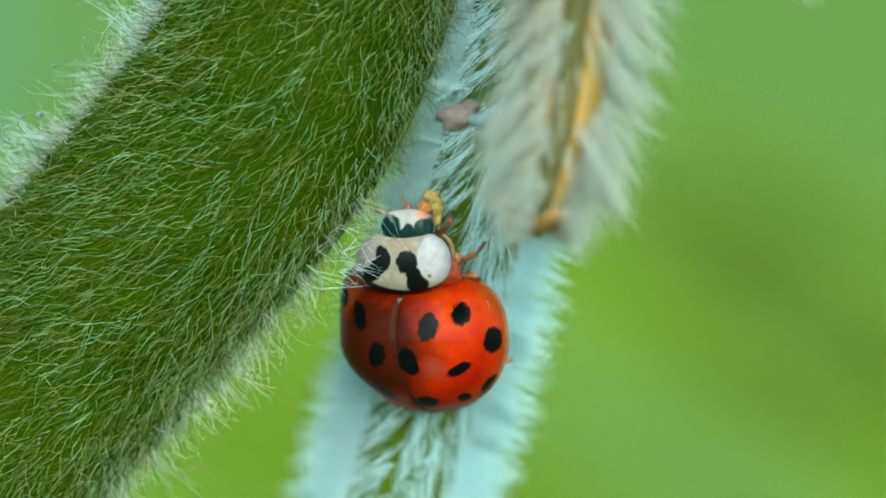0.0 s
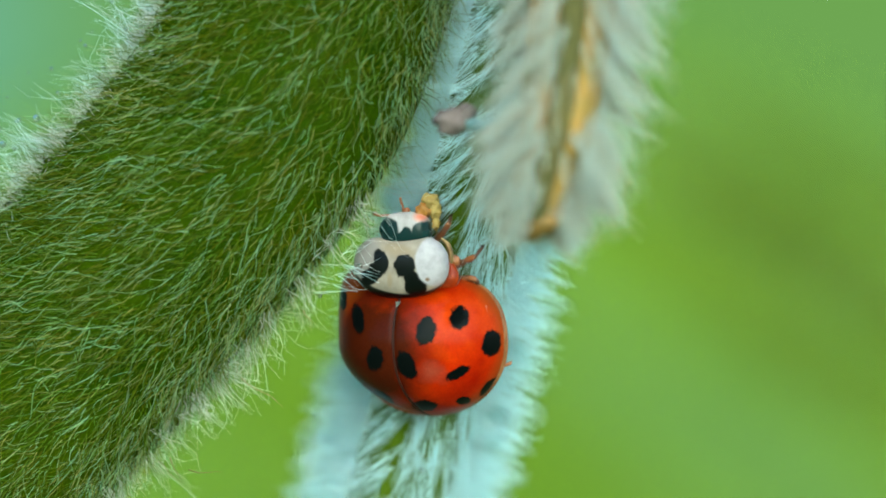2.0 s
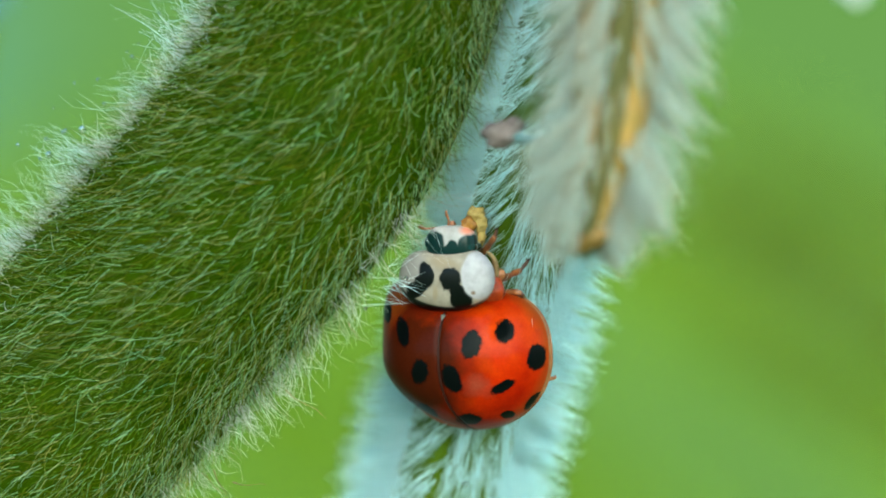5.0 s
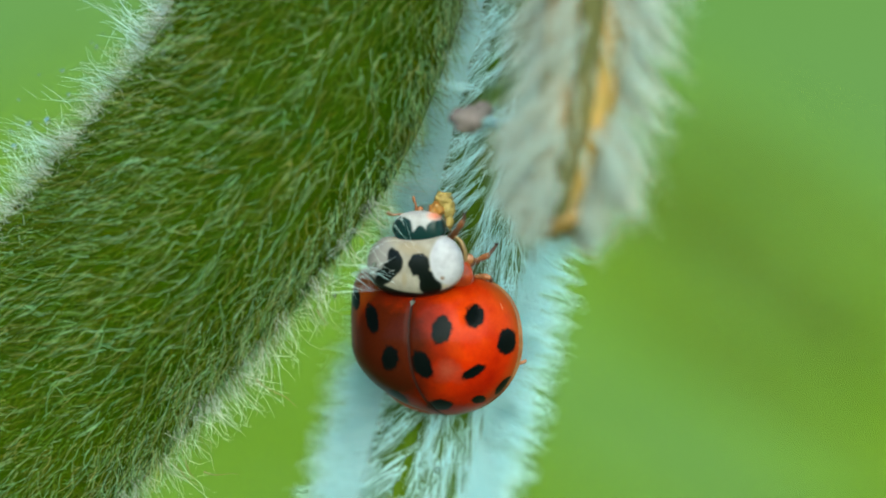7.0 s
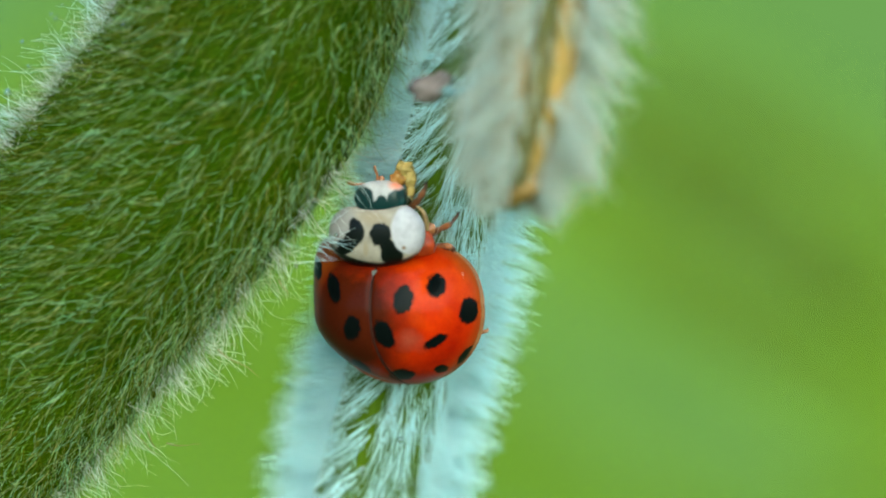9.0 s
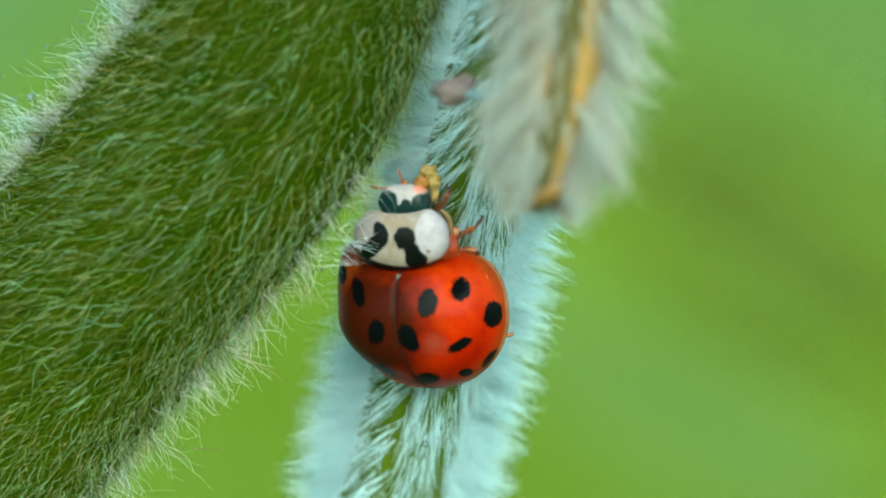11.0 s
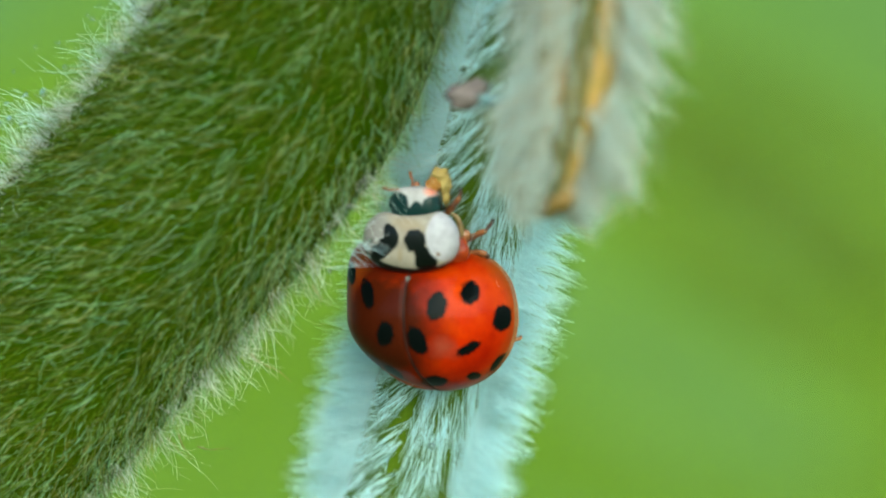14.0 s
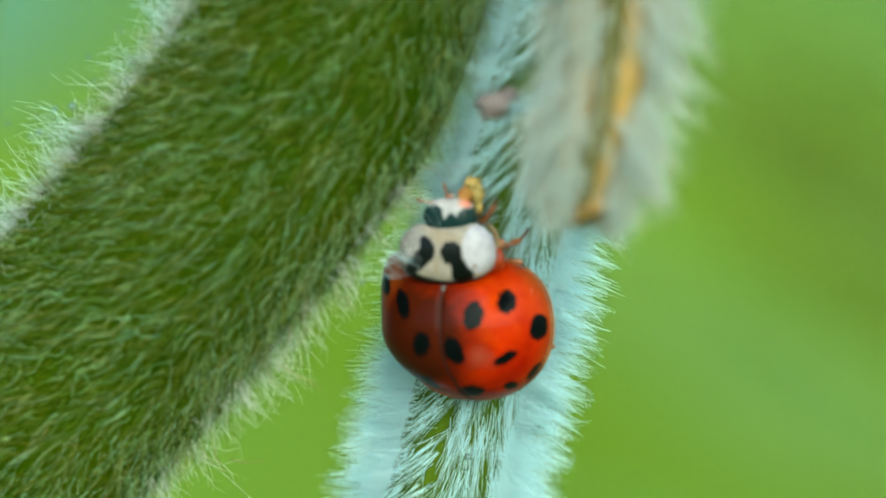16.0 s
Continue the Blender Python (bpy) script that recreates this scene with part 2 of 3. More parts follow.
RIM_HAIR = fuzz("rim_hair", [(0.58, 0.73, 0.8), (0.68, 0.82, 0.88), (0.62, 0.64, 0.66)], 0.55, 0.04)
WOOL = fuzz("seam_wool", [(0.66, 0.65, 0.64), (0.76, 0.76, 0.76), (0.6, 0.52, 0.5), (0.72, 0.8, 0.82)], 0.45, 0.03)
STEM_HAIR = fuzz("stem_hair", [(0.68, 0.88, 0.93), (0.74, 0.92, 0.96), (0.64, 0.84, 0.88), (0.78, 0.95, 0.98)], 0.5, 0.03)
CREAM_HAIR = fuzz("cream_hair", [(0.58, 0.66, 0.62), (0.67, 0.78, 0.76), (0.52, 0.41, 0.27), (0.6, 0.7, 0.68)], 0.6, 0.03)
BROWN_HAIR = fuzz("brown_hair", [(0.12, 0.06, 0.02), (0.2, 0.1, 0.04)], 0.2)

# ---- mesh helpers (millimetres in, metres out) ----


def mesh_of(name, verts, faces, material, smooth=True):
    me = bpy.data.meshes.new(name)
    verts = np.asarray(verts, float) * MM
    me.from_pydata(verts.tolist(), [], [tuple(f) for f in faces])
    me.materials.append(material)
    if smooth:
        me.polygons.foreach_set("use_smooth", [True] * len(me.polygons))
    me.update()
    return me


def piece(name, verts, faces, material, parent=None, label="", smooth=True):
    ob = new(name, mesh_of(name, verts, faces, material, smooth))
    ob.parent = parent
    return tagged(ob, label)


def thing(name, at, label, category, group=""):
    ob = new(name)
    ob.empty_display_size = 0.001
    ob.location = Vector(at) * MM
    return tagged(ob, label, category, group)


def sheet(rings, closed=True, caps=True):
    """Verts and faces of a loft through equal rings of points."""
    n, k = len(rings), len(rings[0])
    verts = [p for r in rings for p in r]
    faces = []
    for i in range(n - 1):
        for j in range(k if closed else k - 1):
            a, b = i * k + j, i * k + (j + 1) % k
            faces.append((a, b, b + k, a + k))
    if caps and closed:
        faces.append(tuple(range(k))[::-1])
        faces.append(tuple(range((n - 1) * k, n * k)))
    return verts, faces


def spline(pts, n):
    """n + 1 points on a smooth curve through pts."""
    p = np.asarray(pts, float)
    p = np.vstack([2 * p[0] - p[1], p, 2 * p[-1] - p[-2]])
    out = []
    for s in np.linspace(0, len(pts) - 1, n + 1):
        i = min(int(s), len(pts) - 2)
        t = s - i
        a, b, c, d = p[i:i + 4]
        out.append(0.5 * (2 * b + (c - a) * t + (2 * a - 5 * b + 4 * c - d) * t * t + (3 * b - a - 3 * c + d) * t ** 3))
    return np.array(out)


def tube(pts, radii, sides=10, smooth_n=None, squash=1.0):
    """A tapered tube along points."""
    if smooth_n:
        s = np.linspace(0, len(pts) - 1, smooth_n + 1)
        radii = np.interp(s, range(len(pts)), radii)
        pts = spline(pts, smooth_n)
    pts = np.asarray(pts, float)
    tan = np.gradient(pts, axis=0)
    tan /= np.linalg.norm(tan, axis=1)[:, None] + 1e-12
    ref = np.array([0.0, 1.0, 0.0]) if abs(tan[0][1]) < 0.9 else np.array([1.0, 0, 0])
    rings = []
    for p, t, r in zip(pts, tan, radii):
        u = np.cross(t, ref)
        u /= np.linalg.norm(u)
        v = np.cross(t, u)
        rings.append([p + r * (math.cos(a) * u + squash * math.sin(a) * v) for a in np.linspace(0, 2 * math.pi, sides, endpoint=False)])
    return sheet(rings)


def blob(center, radii, seed=0, lumps=0.0, nu=20, nv=12, freq=1.5):
    """A rounded lump, its surface pushed about by noise."""
    rings = []
    for i in range(nv + 1):
        th = math.pi * (0.02 + 0.96 * i / nv)
        ring = []
        for j in range(nu):
            ph = 2 * math.pi * j / nu
            d = Vector((math.sin(th) * math.cos(ph), math.sin(th) * math.sin(ph), math.cos(th)))
            k = 1 + lumps * noise.noise(d * freq + Vector((seed * 3.1, seed, 0)))
            ring.append([center[a] + radii[a] * d[a] * k for a in range(3)])
        rings.append(ring)
    return sheet(rings)


def hair_coat(name, roots, ways, bends, lengths, radius, material, parent, seed, segs=4, label="", kink=0.0):
    """Many thin curved tapered hairs as one mesh of three-sided tubes."""
    rng = np.random.default_rng(seed)
    n = len(roots)
    t = np.linspace(0, 1, segs + 1)
    ways = ways / np.linalg.norm(ways, axis=1)[:, None]
    side = np.cross(ways, rng.normal(size=(n, 3)))
    side /= np.linalg.norm(side, axis=1)[:, None]
    other = np.cross(ways, side)
    axis = roots[:, None, :] + lengths[:, None, None] * (ways[:, None, :] * t[None, :, None] + bends[:, None, :] * (t ** 2)[None, :, None])
    if kink:
        ph = rng.uniform(0, 6.28, (n, 1, 1))
        axis = axis + kink * lengths[:, None, None] * side[:, None, :] * (np.sin(5 * t[None, :, None] + ph) - np.sin(ph)) * t[None, :, None]
    r = radius * rng.uniform(0.7, 1.3, n)[:, None] * (1 - 0.8 * t)[None, :]
    ang = np.array([0, 2.0944, 4.1888])
    off = np.cos(ang)[None, :, None] * side[:, None, :] + np.sin(ang)[None, :, None] * other[:, None, :]
    v = axis[:, :, None, :] + r[:, :, None, None] * off[:, None, :, :]
    v = (v.reshape(-1, 3) * MM).astype(np.float32)
    per = (segs + 1) * 3
    quad = np.array([(i * 3 + j, i * 3 + (j + 1) % 3, i * 3 + 3 + (j + 1) % 3, i * 3 + 3 + j) for i in range(segs) for j in range(3)])
    f = (np.arange(n)[:, None, None] * per + quad[None]).reshape(-1, 4).astype(np.int32)
    me = bpy.data.meshes.new(name)
    me.vertices.add(len(v))
    me.vertices.foreach_set("co", v.ravel())
    me.loops.add(f.size)
    me.loops.foreach_set("vertex_index", f.ravel())
    me.polygons.add(len(f))
    me.polygons.foreach_set("loop_start", np.arange(0, f.size, 4, dtype=np.int32))
    me.polygons.foreach_set("use_smooth", np.ones(len(f), bool))
    me.materials.append(material)
    me.update(calc_edges=True)
    ob = new(name, me)
    ob.parent = parent
    return tagged(ob, label, kind="stuff")


def in_clumps(rng, roots, ways, lengths, m, wide, narrow):
    """m hairs round each root, set apart by wide at the skin and by narrow at the tips: roots, ways and lengths of them all."""
    foot = np.repeat(roots, m, 0) + rng.normal(size=(len(roots) * m, 3)) * wide
    ways = ways / np.linalg.norm(ways, axis=1)[:, None]
    reach = np.repeat(ways * lengths[:, None], m, 0) * rng.uniform(0.62, 1.05, len(foot))[:, None]
    span = np.repeat(roots, m, 0) + reach + rng.normal(size=foot.shape) * narrow - foot
    return foot, span, np.linalg.norm(span, axis=1)


class Shaft:
    """A bent body given by its axis, its half width and half depth along it, and a lean of its section."""

    def __init__(self, axis, wide, deep, n=160, power=2.0, profile=None):
        self.c = spline(axis, n)
        s = np.linspace(0, len(axis) - 1, n + 1)
        self.w = np.interp(s, range(len(axis)), wide)
        self.d = np.interp(s, range(len(axis)), deep)
        t = np.gradient(self.c, axis=0)
        self.t = t / np.linalg.norm(t, axis=1)[:, None]
        u = np.cross(self.t, np.array([0.0, 1.0, 0.0]))
        self.u = u / np.linalg.norm(u, axis=1)[:, None]
        self.v = np.cross(self.u, self.t)
        if self.v[0][1] > 0:
            self.v = -self.v
        self.power, self.profile, self.n = power, profile, n

    def at(self, i, a):
        """Points and outward normals for index i (float array) and angle a; angle 90 degrees faces -y."""
        i = np.clip(np.asarray(i, float), 0, self.n)
        j = np.minimum(i.astype(int), self.n - 1)
        f = (i - j)[:, None]

        def lerp(x):
            return x[j] * (1 - f) + x[j + 1] * f
        c, u, v = lerp(self.c), lerp(self.u), lerp(self.v)
        w, d = lerp(self.w[:, None]), lerp(self.d[:, None])
        ca, sa = np.cos(a)[:, None], np.sin(a)[:, None]
        e = 2 / self.power
        x, y = np.sign(ca) * np.abs(ca) ** e, np.sign(sa) * np.abs(sa) ** e
        k = self.profile(i, a)[:, None] if self.profile else 1.0
        p = c + u * w * x * k + v * d * y * k
        nrm = u * d * ca + v * w * sa
        return p, nrm / (np.linalg.norm(nrm, axis=1)[:, None] + 1e-9), lerp(self.t)

    def mesh(self, sides=48):
        a = np.linspace(0, 2 * math.pi, sides, endpoint=False)
        rings = [self.at(np.full(sides, i), a)[0] for i in range(self.n + 1)]
        return sheet(rings)

    def scatter(self, n, rng, lo=0, hi=None):
        """Random places, evenly by area, as index and angle."""
        hi = self.n if hi is None else hi
        i = rng.uniform(lo, hi, n * 3)
        a = rng.uniform(0, 2 * math.pi, n * 3)
        w, d = np.interp(i, range(self.n + 1), self.w), np.interp(i, range(self.n + 1), self.d)
        area = np.sqrt((w * np.sin(a)) ** 2 + (d * np.cos(a)) ** 2)
        keep = rng.uniform(0, 1, n * 3) < area / max(self.w.max(), self.d.max())
        return i[keep][:n], a[keep][:n]


def backdrop_and_ground():
    g = 300000.0
    ground = piece("ground", [(-g, -g, -450), (g, -g, -450), (g, g, -450), (-g, g, -450)], [(0, 1, 2, 3)], SOIL)
    tagged(ground, "green field ground under the plants", "ground", kind="structure")
    rings = []
    for k in range(25):
        a = radians(-60 + 120 * k / 24)
        rings.append([(3200 * math.sin(a), 3200 * math.cos(a) - 150, z) for z in (-440, 0, 700, 1500)])
    v, f = sheet(rings, closed=False)
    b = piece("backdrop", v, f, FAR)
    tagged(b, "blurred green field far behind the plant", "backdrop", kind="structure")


backdrop_and_ground()


# ---- stem ----
def lean_of(z):
    """The stem's upper end leans forward."""
    return 0.5 - 0.3 * (max(-24.0, min(0.0, z)) + 10.0)


STEM_AXIS = [(x, lean_of(z), z) for x, z in ((-17.25, -450), (-16.76, -250), (-14.78, -140), (-11.33, -79.03), (-7.58, -49.43), (-5.02, -35.61), (-3.34, -27.72), (-2.35, -23.38), (-1.31, -19.29),
                                      (-0.15, -15.22), (0.93, -11.14), (2.01, -7.03), (3.06, -2.95), (4.04, 1.13), (4.92, 4.85), (5.79, 8.51), (6.8, 12.74), (7.96, 17.67),
                                      (9.39, 23.59), (11.17, 31.49), (15.0, 48))]
GROOVE_AT = 1.4


def stem_profile(i, a):
    """Narrow groove on the front and low ribs."""
    g = np.exp(-((a - GROOVE_AT) / 0.13) ** 2)
    return 1 - 0.16 * g + 0.02 * np.cos(5 * a + 0.6)


def plant_stem():
    st = thing("plant_stem", (0, 0, 0), "upright green plant stem covered with dense white hairs", "stem")
    girth = [2.6, 2.5, 2.3, 2.1, 1.95, 1.85, 1.78, 1.75] + [1.73] * 9 + [1.68, 1.6, 1.5, 1.2]
    s = Shaft(STEM_AXIS, girth, girth, n=420, profile=stem_profile)
    piece("bark", *s.mesh(64), STEM, st, "ribbed green stem skin")
    rng = np.random.default_rng(11)
    lo, hi = 140, 357
    # spiky tufts that stand off both flanks, level on one side and drooping on the other
    for sign, mid, droop, label in ((-1, 0.0, 0.02, "level white hairs along one flank"), (1, math.pi, 0.3, "drooping white hairs along one flank")):
        n = 1500
        i, a = rng.uniform(lo, hi, n), mid + sign * rng.normal(0.22, 0.26, n)
        p, nrm, t = s.at(i, a)
        out = np.array([[sign, 0.0, 0.0]])
        way = nrm * 0.55 + out * 0.6 - t * (droop + rng.normal(size=n) * 0.16)[:, None] + rng.normal(size=p.shape) * 0.09
        root, span, dist = in_clumps(rng, p, way, rng.uniform(1.3, 2.3, n), 8, 0.27, 0.08)
        hair_coat("flank_hairs", root, span, rng.normal(size=root.shape) * 0.04 - np.array([0, 0, 0.05]), dist, 0.0135, STEM_HAIR, st, 12 + sign, segs=3, label=label)
        # short dense down at their feet
        n = 5200
        i, a = rng.uniform(lo, hi, n), mid + sign * rng.normal(0.12, 0.24, n)
        p, nrm, t = s.at(i, a)
        way = nrm * 0.7 + out * 0.4 - t * 0.25 + rng.normal(size=p.shape) * 0.3
        hair_coat("down", p, way, -t * 0.2, rng.uniform(0.35, 1.0, n), 0.018, STEM_HAIR, st, 17 + sign, segs=2, label="short white down")
    # strands combed downwards: aslant on one side of the groove, straight on the other
    n = 350
    i, a = rng.uniform(lo, hi, n), GROOVE_AT - 0.03 - 0.75 * rng.uniform(size=n) ** 1.2
    p, nrm, t = s.at(i, a)
    way = nrm * 0.2 - t * rng.uniform(0.6, 1.0, n)[:, None] + np.array([-0.62, 0, 0]) + rng.normal(size=p.shape) * 0.08
    root, span, dist = in_clumps(rng, p, way, rng.uniform(1.4, 2.6, n), 8, 0.07, 0.15)
    hair_coat("slanting_hairs", root, span, np.repeat(nrm, 8, 0) * -0.08 + rng.normal(size=root.shape) * 0.05, dist, 0.0082, STEM_HAIR, st, 14, label="white strands combed aslant from the groove")
    n = 820
    i, a = rng.uniform(lo, hi, n), rng.uniform(GROOVE_AT + 0.1, 2.75, n)
    p, nrm, t = s.at(i, a)
    fan = (a - 1.9) * 0.3
    way = nrm * 0.14 - t + np.stack([fan, 0 * a, 0 * a], 1) + rng.normal(size=p.shape) * 0.07
    root, span, dist = in_clumps(rng, p, way, rng.uniform(1.3, 2.2, n), 8, 0.09, 0.14)
    hair_coat("hanging_hairs", root, span, np.repeat(nrm, 8, 0) * -0.05 + rng.normal(size=root.shape) * 0.05, dist, 0.0086, STEM_HAIR, st, 15, label="white strands combed straight down")
    # single hairs astray over the face
    n = 500
    i, a = rng.uniform(lo, hi, n), rng.uniform(0.4, 2.7, n)
    p, nrm, t = s.at(i, a)
    way = nrm * 0.5 - t * 0.7 + rng.normal(size=p.shape) * 0.35
    hair_coat("loose_hairs", p, way, -t * 0.15 + rng.normal(size=p.shape) * 0.1, rng.uniform(0.9, 2.0, n), 0.011, STEM_HAIR, st, 16, label="loose white hairs")
    return st


plant_stem()


# ---- big bean pod ----
POD_AXIS = [(1.60, -2.0, 14.61), (0.19, -3.3, 11.67), (-1.08, -3.3, 9.30), (-1.51, -3.1, 6.59), (-2.30, -2.9, 3.42), (-4.24, -2.6, -1.66),
            (-7.24, -2.1, -5.70), (-9.74, -1.7, -8.54), (-12.49, -1.3, -11.63), (-15.27, -0.9, -14.55), (-18.04, -0.5, -17.47), (-19.60, -0.3, -19.21), (-20.59, -0.2, -20.60)]


def pod_profile(i, a):
    """Three seeds swell the pod; a low ridge runs along both seams."""
    swell = np.zeros_like(i)
    for at in (62, 104, 146):
        swell += np.exp(-((i - at) / 15.0) ** 2)
    return 1 + 0.05 * swell * np.abs(np.sin(a)) - 0.02


def pod_hairs(s, parent, rng):
    """Hair on the face lies towards the tip; on the margins it stands off."""
    i, a = s.scatter(24000, rng, 12, 196)
    p, nrm, t = s.at(i, a)
    bald = (np.abs(np.sin(a)) < 0.35) & (rng.uniform(size=len(a)) < np.where(np.cos(a) > 0, 0.9, 0.5))
    p, nrm, t, a = p[~bald], nrm[~bald], t[~bald], a[~bald]
    face = np.abs(np.sin(a)) ** 1.5
    # hairs lie in loose tufts that lean together
    tuft = np.stack([np.sin(1.9 * p[:, 0] + 1.1 * p[:, 2]) + np.sin(3.7 * p[:, 2] - 2.3 * p[:, 0] + 1), 0 * a, np.sin(2.3 * p[:, 2] - 1.3 * p[:, 0] + 2) + np.sin(4.1 * p[:, 0] + 2.9 * p[:, 2])], 1) * 0.16
    way = nrm * (0.95 - 0.5 * face)[:, None] + t * (0.1 + 0.65 * face)[:, None] - s.u[100] * (0.5 * np.clip((a - 0.7) / 1.0, 0, 1) * (a < 3.3))[:, None] + tuft + rng.normal(size=(len(p), 3)) * 0.26
    bend = t * 0.2 + rng.normal(size=(len(p), 3)) * 0.3
    length = rng.uniform(0.5, 1.3, len(p))
    hair_coat("face_hairs", p, way, bend, length, 0.015, POD_HAIR, parent, 21, segs=5, label="pale green bristly hairs", kink=0.18)
    i, a = s.scatter(8200, rng, 12, 196)
    p, nrm, t = s.at(i, a)
    way = nrm * 0.4 + t * 0.75 - s.u[100] * (0.5 * np.clip((a - 0.7) / 1.0, 0, 1) * (a < 3.3))[:, None] + rng.normal(size=(len(p), 3)) * 0.24
    hair_coat("bristles", p, way, t * 0.2 + rng.normal(size=(len(p), 3)) * 0.28, rng.uniform(0.5, 1.35, len(p)), 0.011, BRISTLE, parent, 25, segs=5, label="longer pale bristles", kink=0.24)
    # pale bristles run over the lower edge
    n = 3200
    i, a = rng.uniform(12, 196, n), rng.uniform(-0.15, 0.75, n)
    p, nrm, t = s.at(i, a)
    way = nrm * 0.35 + t * 0.7 + rng.normal(size=(n, 3)) * 0.28
    hair_coat("edge_bristles", p, way, t * 0.2 + rng.normal(size=(n, 3)) * 0.25, rng.uniform(0.45, 1.1, n), 0.011, BRISTLE, parent, 27, segs=5, label="pale bristles along the lower edge", kink=0.22)
    # a woolly band of short hair along the upper seam
    n = 6000
    p, nrm, t = s.at(rng.uniform(12, 196, n), math.pi + rng.normal(size=n) * 0.3 + 0.22)
    way = nrm * 0.5 - s.u[100] * 0.35 + rng.normal(size=(n, 3)) * 0.4
    hair_coat("seam_wool", p, way, rng.normal(size=(n, 3)) * 0.25, rng.uniform(0.3, 1.0, n) * 0.95, 0.0115, WOOL, parent, 22, segs=4, label="short greyish wool along the upper seam", kink=0.2)
    # tufts of long hair stand off both seams
    for mid, first, m, back, long, seam in ((math.pi, 12, 340, 0.22, 2.9, "upper"), (0.0, 88, 190, -0.25, 2.2, "lower")):
        tone_of = RIM_HAIR if mid else WOOL
        side = 1 if mid else -1
        p, nrm, t = s.at(rng.uniform(first, 196, m), mid + side * (np.abs(rng.normal(size=m)) * 0.4 + back - 0.2))
        way = nrm * 0.45 - s.u[100] * (0.6 * side) + rng.normal(size=(m, 3)) * 0.34 + t * rng.uniform(-0.3, 0.35, m)[:, None]
        root, span, dist = in_clumps(rng, p, way, rng.uniform(0.35, 1.0, m) ** 1.4 * long, 5, 0.12, 0.2)
        bend = np.repeat(t * rng.uniform(-0.15, 0.3, m)[:, None], 5, 0) + rng.normal(size=root.shape) * 0.1
        hair_coat("seam_hairs", root, span, bend, dist, 0.0115, tone_of, parent, 22, segs=5, label="white hair tufts standing off the %s seam" % seam, kink=0.24)


def big_pod():
    pod = thing("bean_pod", (0, 0, 0), "broad flat dark green bean pod with pale bristly hairs", "bean pod")
    wide = [0.4, 1.4, 3.2, 4.1, 4.45, 4.5, 4.5, 4.5, 4.5, 4.4, 3.4, 1.6, 0.2]
    deep = [0.4, 0.8, 1.4, 1.9, 2.1, 2.2, 2.2, 2.2, 2.2, 2.1, 1.6, 0.9, 0.2]
    s = Shaft(POD_AXIS, wide, deep, n=208, power=2.15, profile=pod_profile)
    piece("shell", *s.mesh(72), POD, pod, "dark olive green pod shell")
    for ang in (0.0, math.pi):
        line, _, _ = s.at(np.arange(6, 206, 2.0), np.full(100, ang))
        piece("seam", *tube(line, [0.09] * 100, 8), POD, pod, "raised lighter seam")
    piece("stalk", *tube([(1.6, -2.0, 14.6), (4.0, -1.0, 17.5), (7.6, 1.2, 19.0)], [0.45, 0.5, 0.7], 12, 20), STEM, pod, "short green stalk")
    pod_hairs(s, pod, np.random.default_rng(20))
    # a few withered brown hairs under the lower seam
    rng = np.random.default_rng(5)
    roots = np.array([(-7.9, -3.0, -13.6), (-7.5, -3.0, -13.5), (-6.9, -3.0, -13.9), (-5.2, -3.1, -10.9), (-3.2, -3.3, -8.7)])
    ways = np.array([(0.9, 0, -0.5), (0.3, 0, -1.0), (0.8, 0, -0.3), (0.7, 0, -0.7), (0.4, -0.1, -1.0)])
    hair_coat("withered_hairs", roots, ways, rng.normal(size=(5, 3)) * 0.3, np.array([1.3, 0.9, 1.4, 1.0, 0.8]), 0.022, BROWN_HAIR, pod, 23, label="brown withered hairs", kink=0.2)
    # long stray hairs that reach over the beetle
    n = 7
    roots = np.stack([rng.uniform(-3.2, -2.3, n), rng.uniform(-4.6, -3.9, n), rng.uniform(-8.1, -6.3, n)], 1)
    ways = np.stack([np.ones(n), rng.normal(size=n) * 0.1, rng.normal(size=n) * 0.35 - 0.1], 1)
    hair_coat("stray_hairs", roots, ways, rng.normal(size=(n, 3)) * 0.12, rng.uniform(0.6, 1.4, n), 0.012, RIM_HAIR, pod, 24, label="long stray white hairs")
    # crisp hair tips that cross the neck shield and the shoulder of the beetle
    n = 16
    up = rng.uniform(size=n) < 0.6
    roots = np.stack([np.where(up, rng.uniform(-2.0, -1.5, n), rng.uniform(-2.2, -1.9, n)), np.where(up, -3.6, -3.4) + rng.normal(size=n) * 0.1, np.where(up, rng.uniform(-7.7, -6.8, n), rng.uniform(-7.9, -7.3, n))], 1)
    ways = np.stack([np.ones(n), rng.normal(size=n) * 0.1, rng.normal(size=n) * 0.5], 1)
    hair_coat("crossing_hairs", roots, ways, rng.normal(size=(n, 3)) * 0.08, np.where(up, rng.uniform(0.6, 1.3, n), rng.uniform(0.4, 0.8, n)), 0.013, RIM_HAIR, pod, 26, label="crisp white hair tips")
    return pod


big_pod()


# ---- young pod hanging in front ----
FRONT_AXIS = [(7.8, -3, 16), (6.97, -7, 12.74), (6.45, -9, 10.09), (5.9, -9, 4.8), (5.41, -9, 1.26), (4.95, -9, -2.29), (4.5, -9.2, -3.95), (4.18, -9.4, -5.35), (4.02, -9.5, -6.15)]


def front_profile(i, a):
    return 1 - 0.16 * np.exp(-((a - 1.57) / 0.3) ** 2)


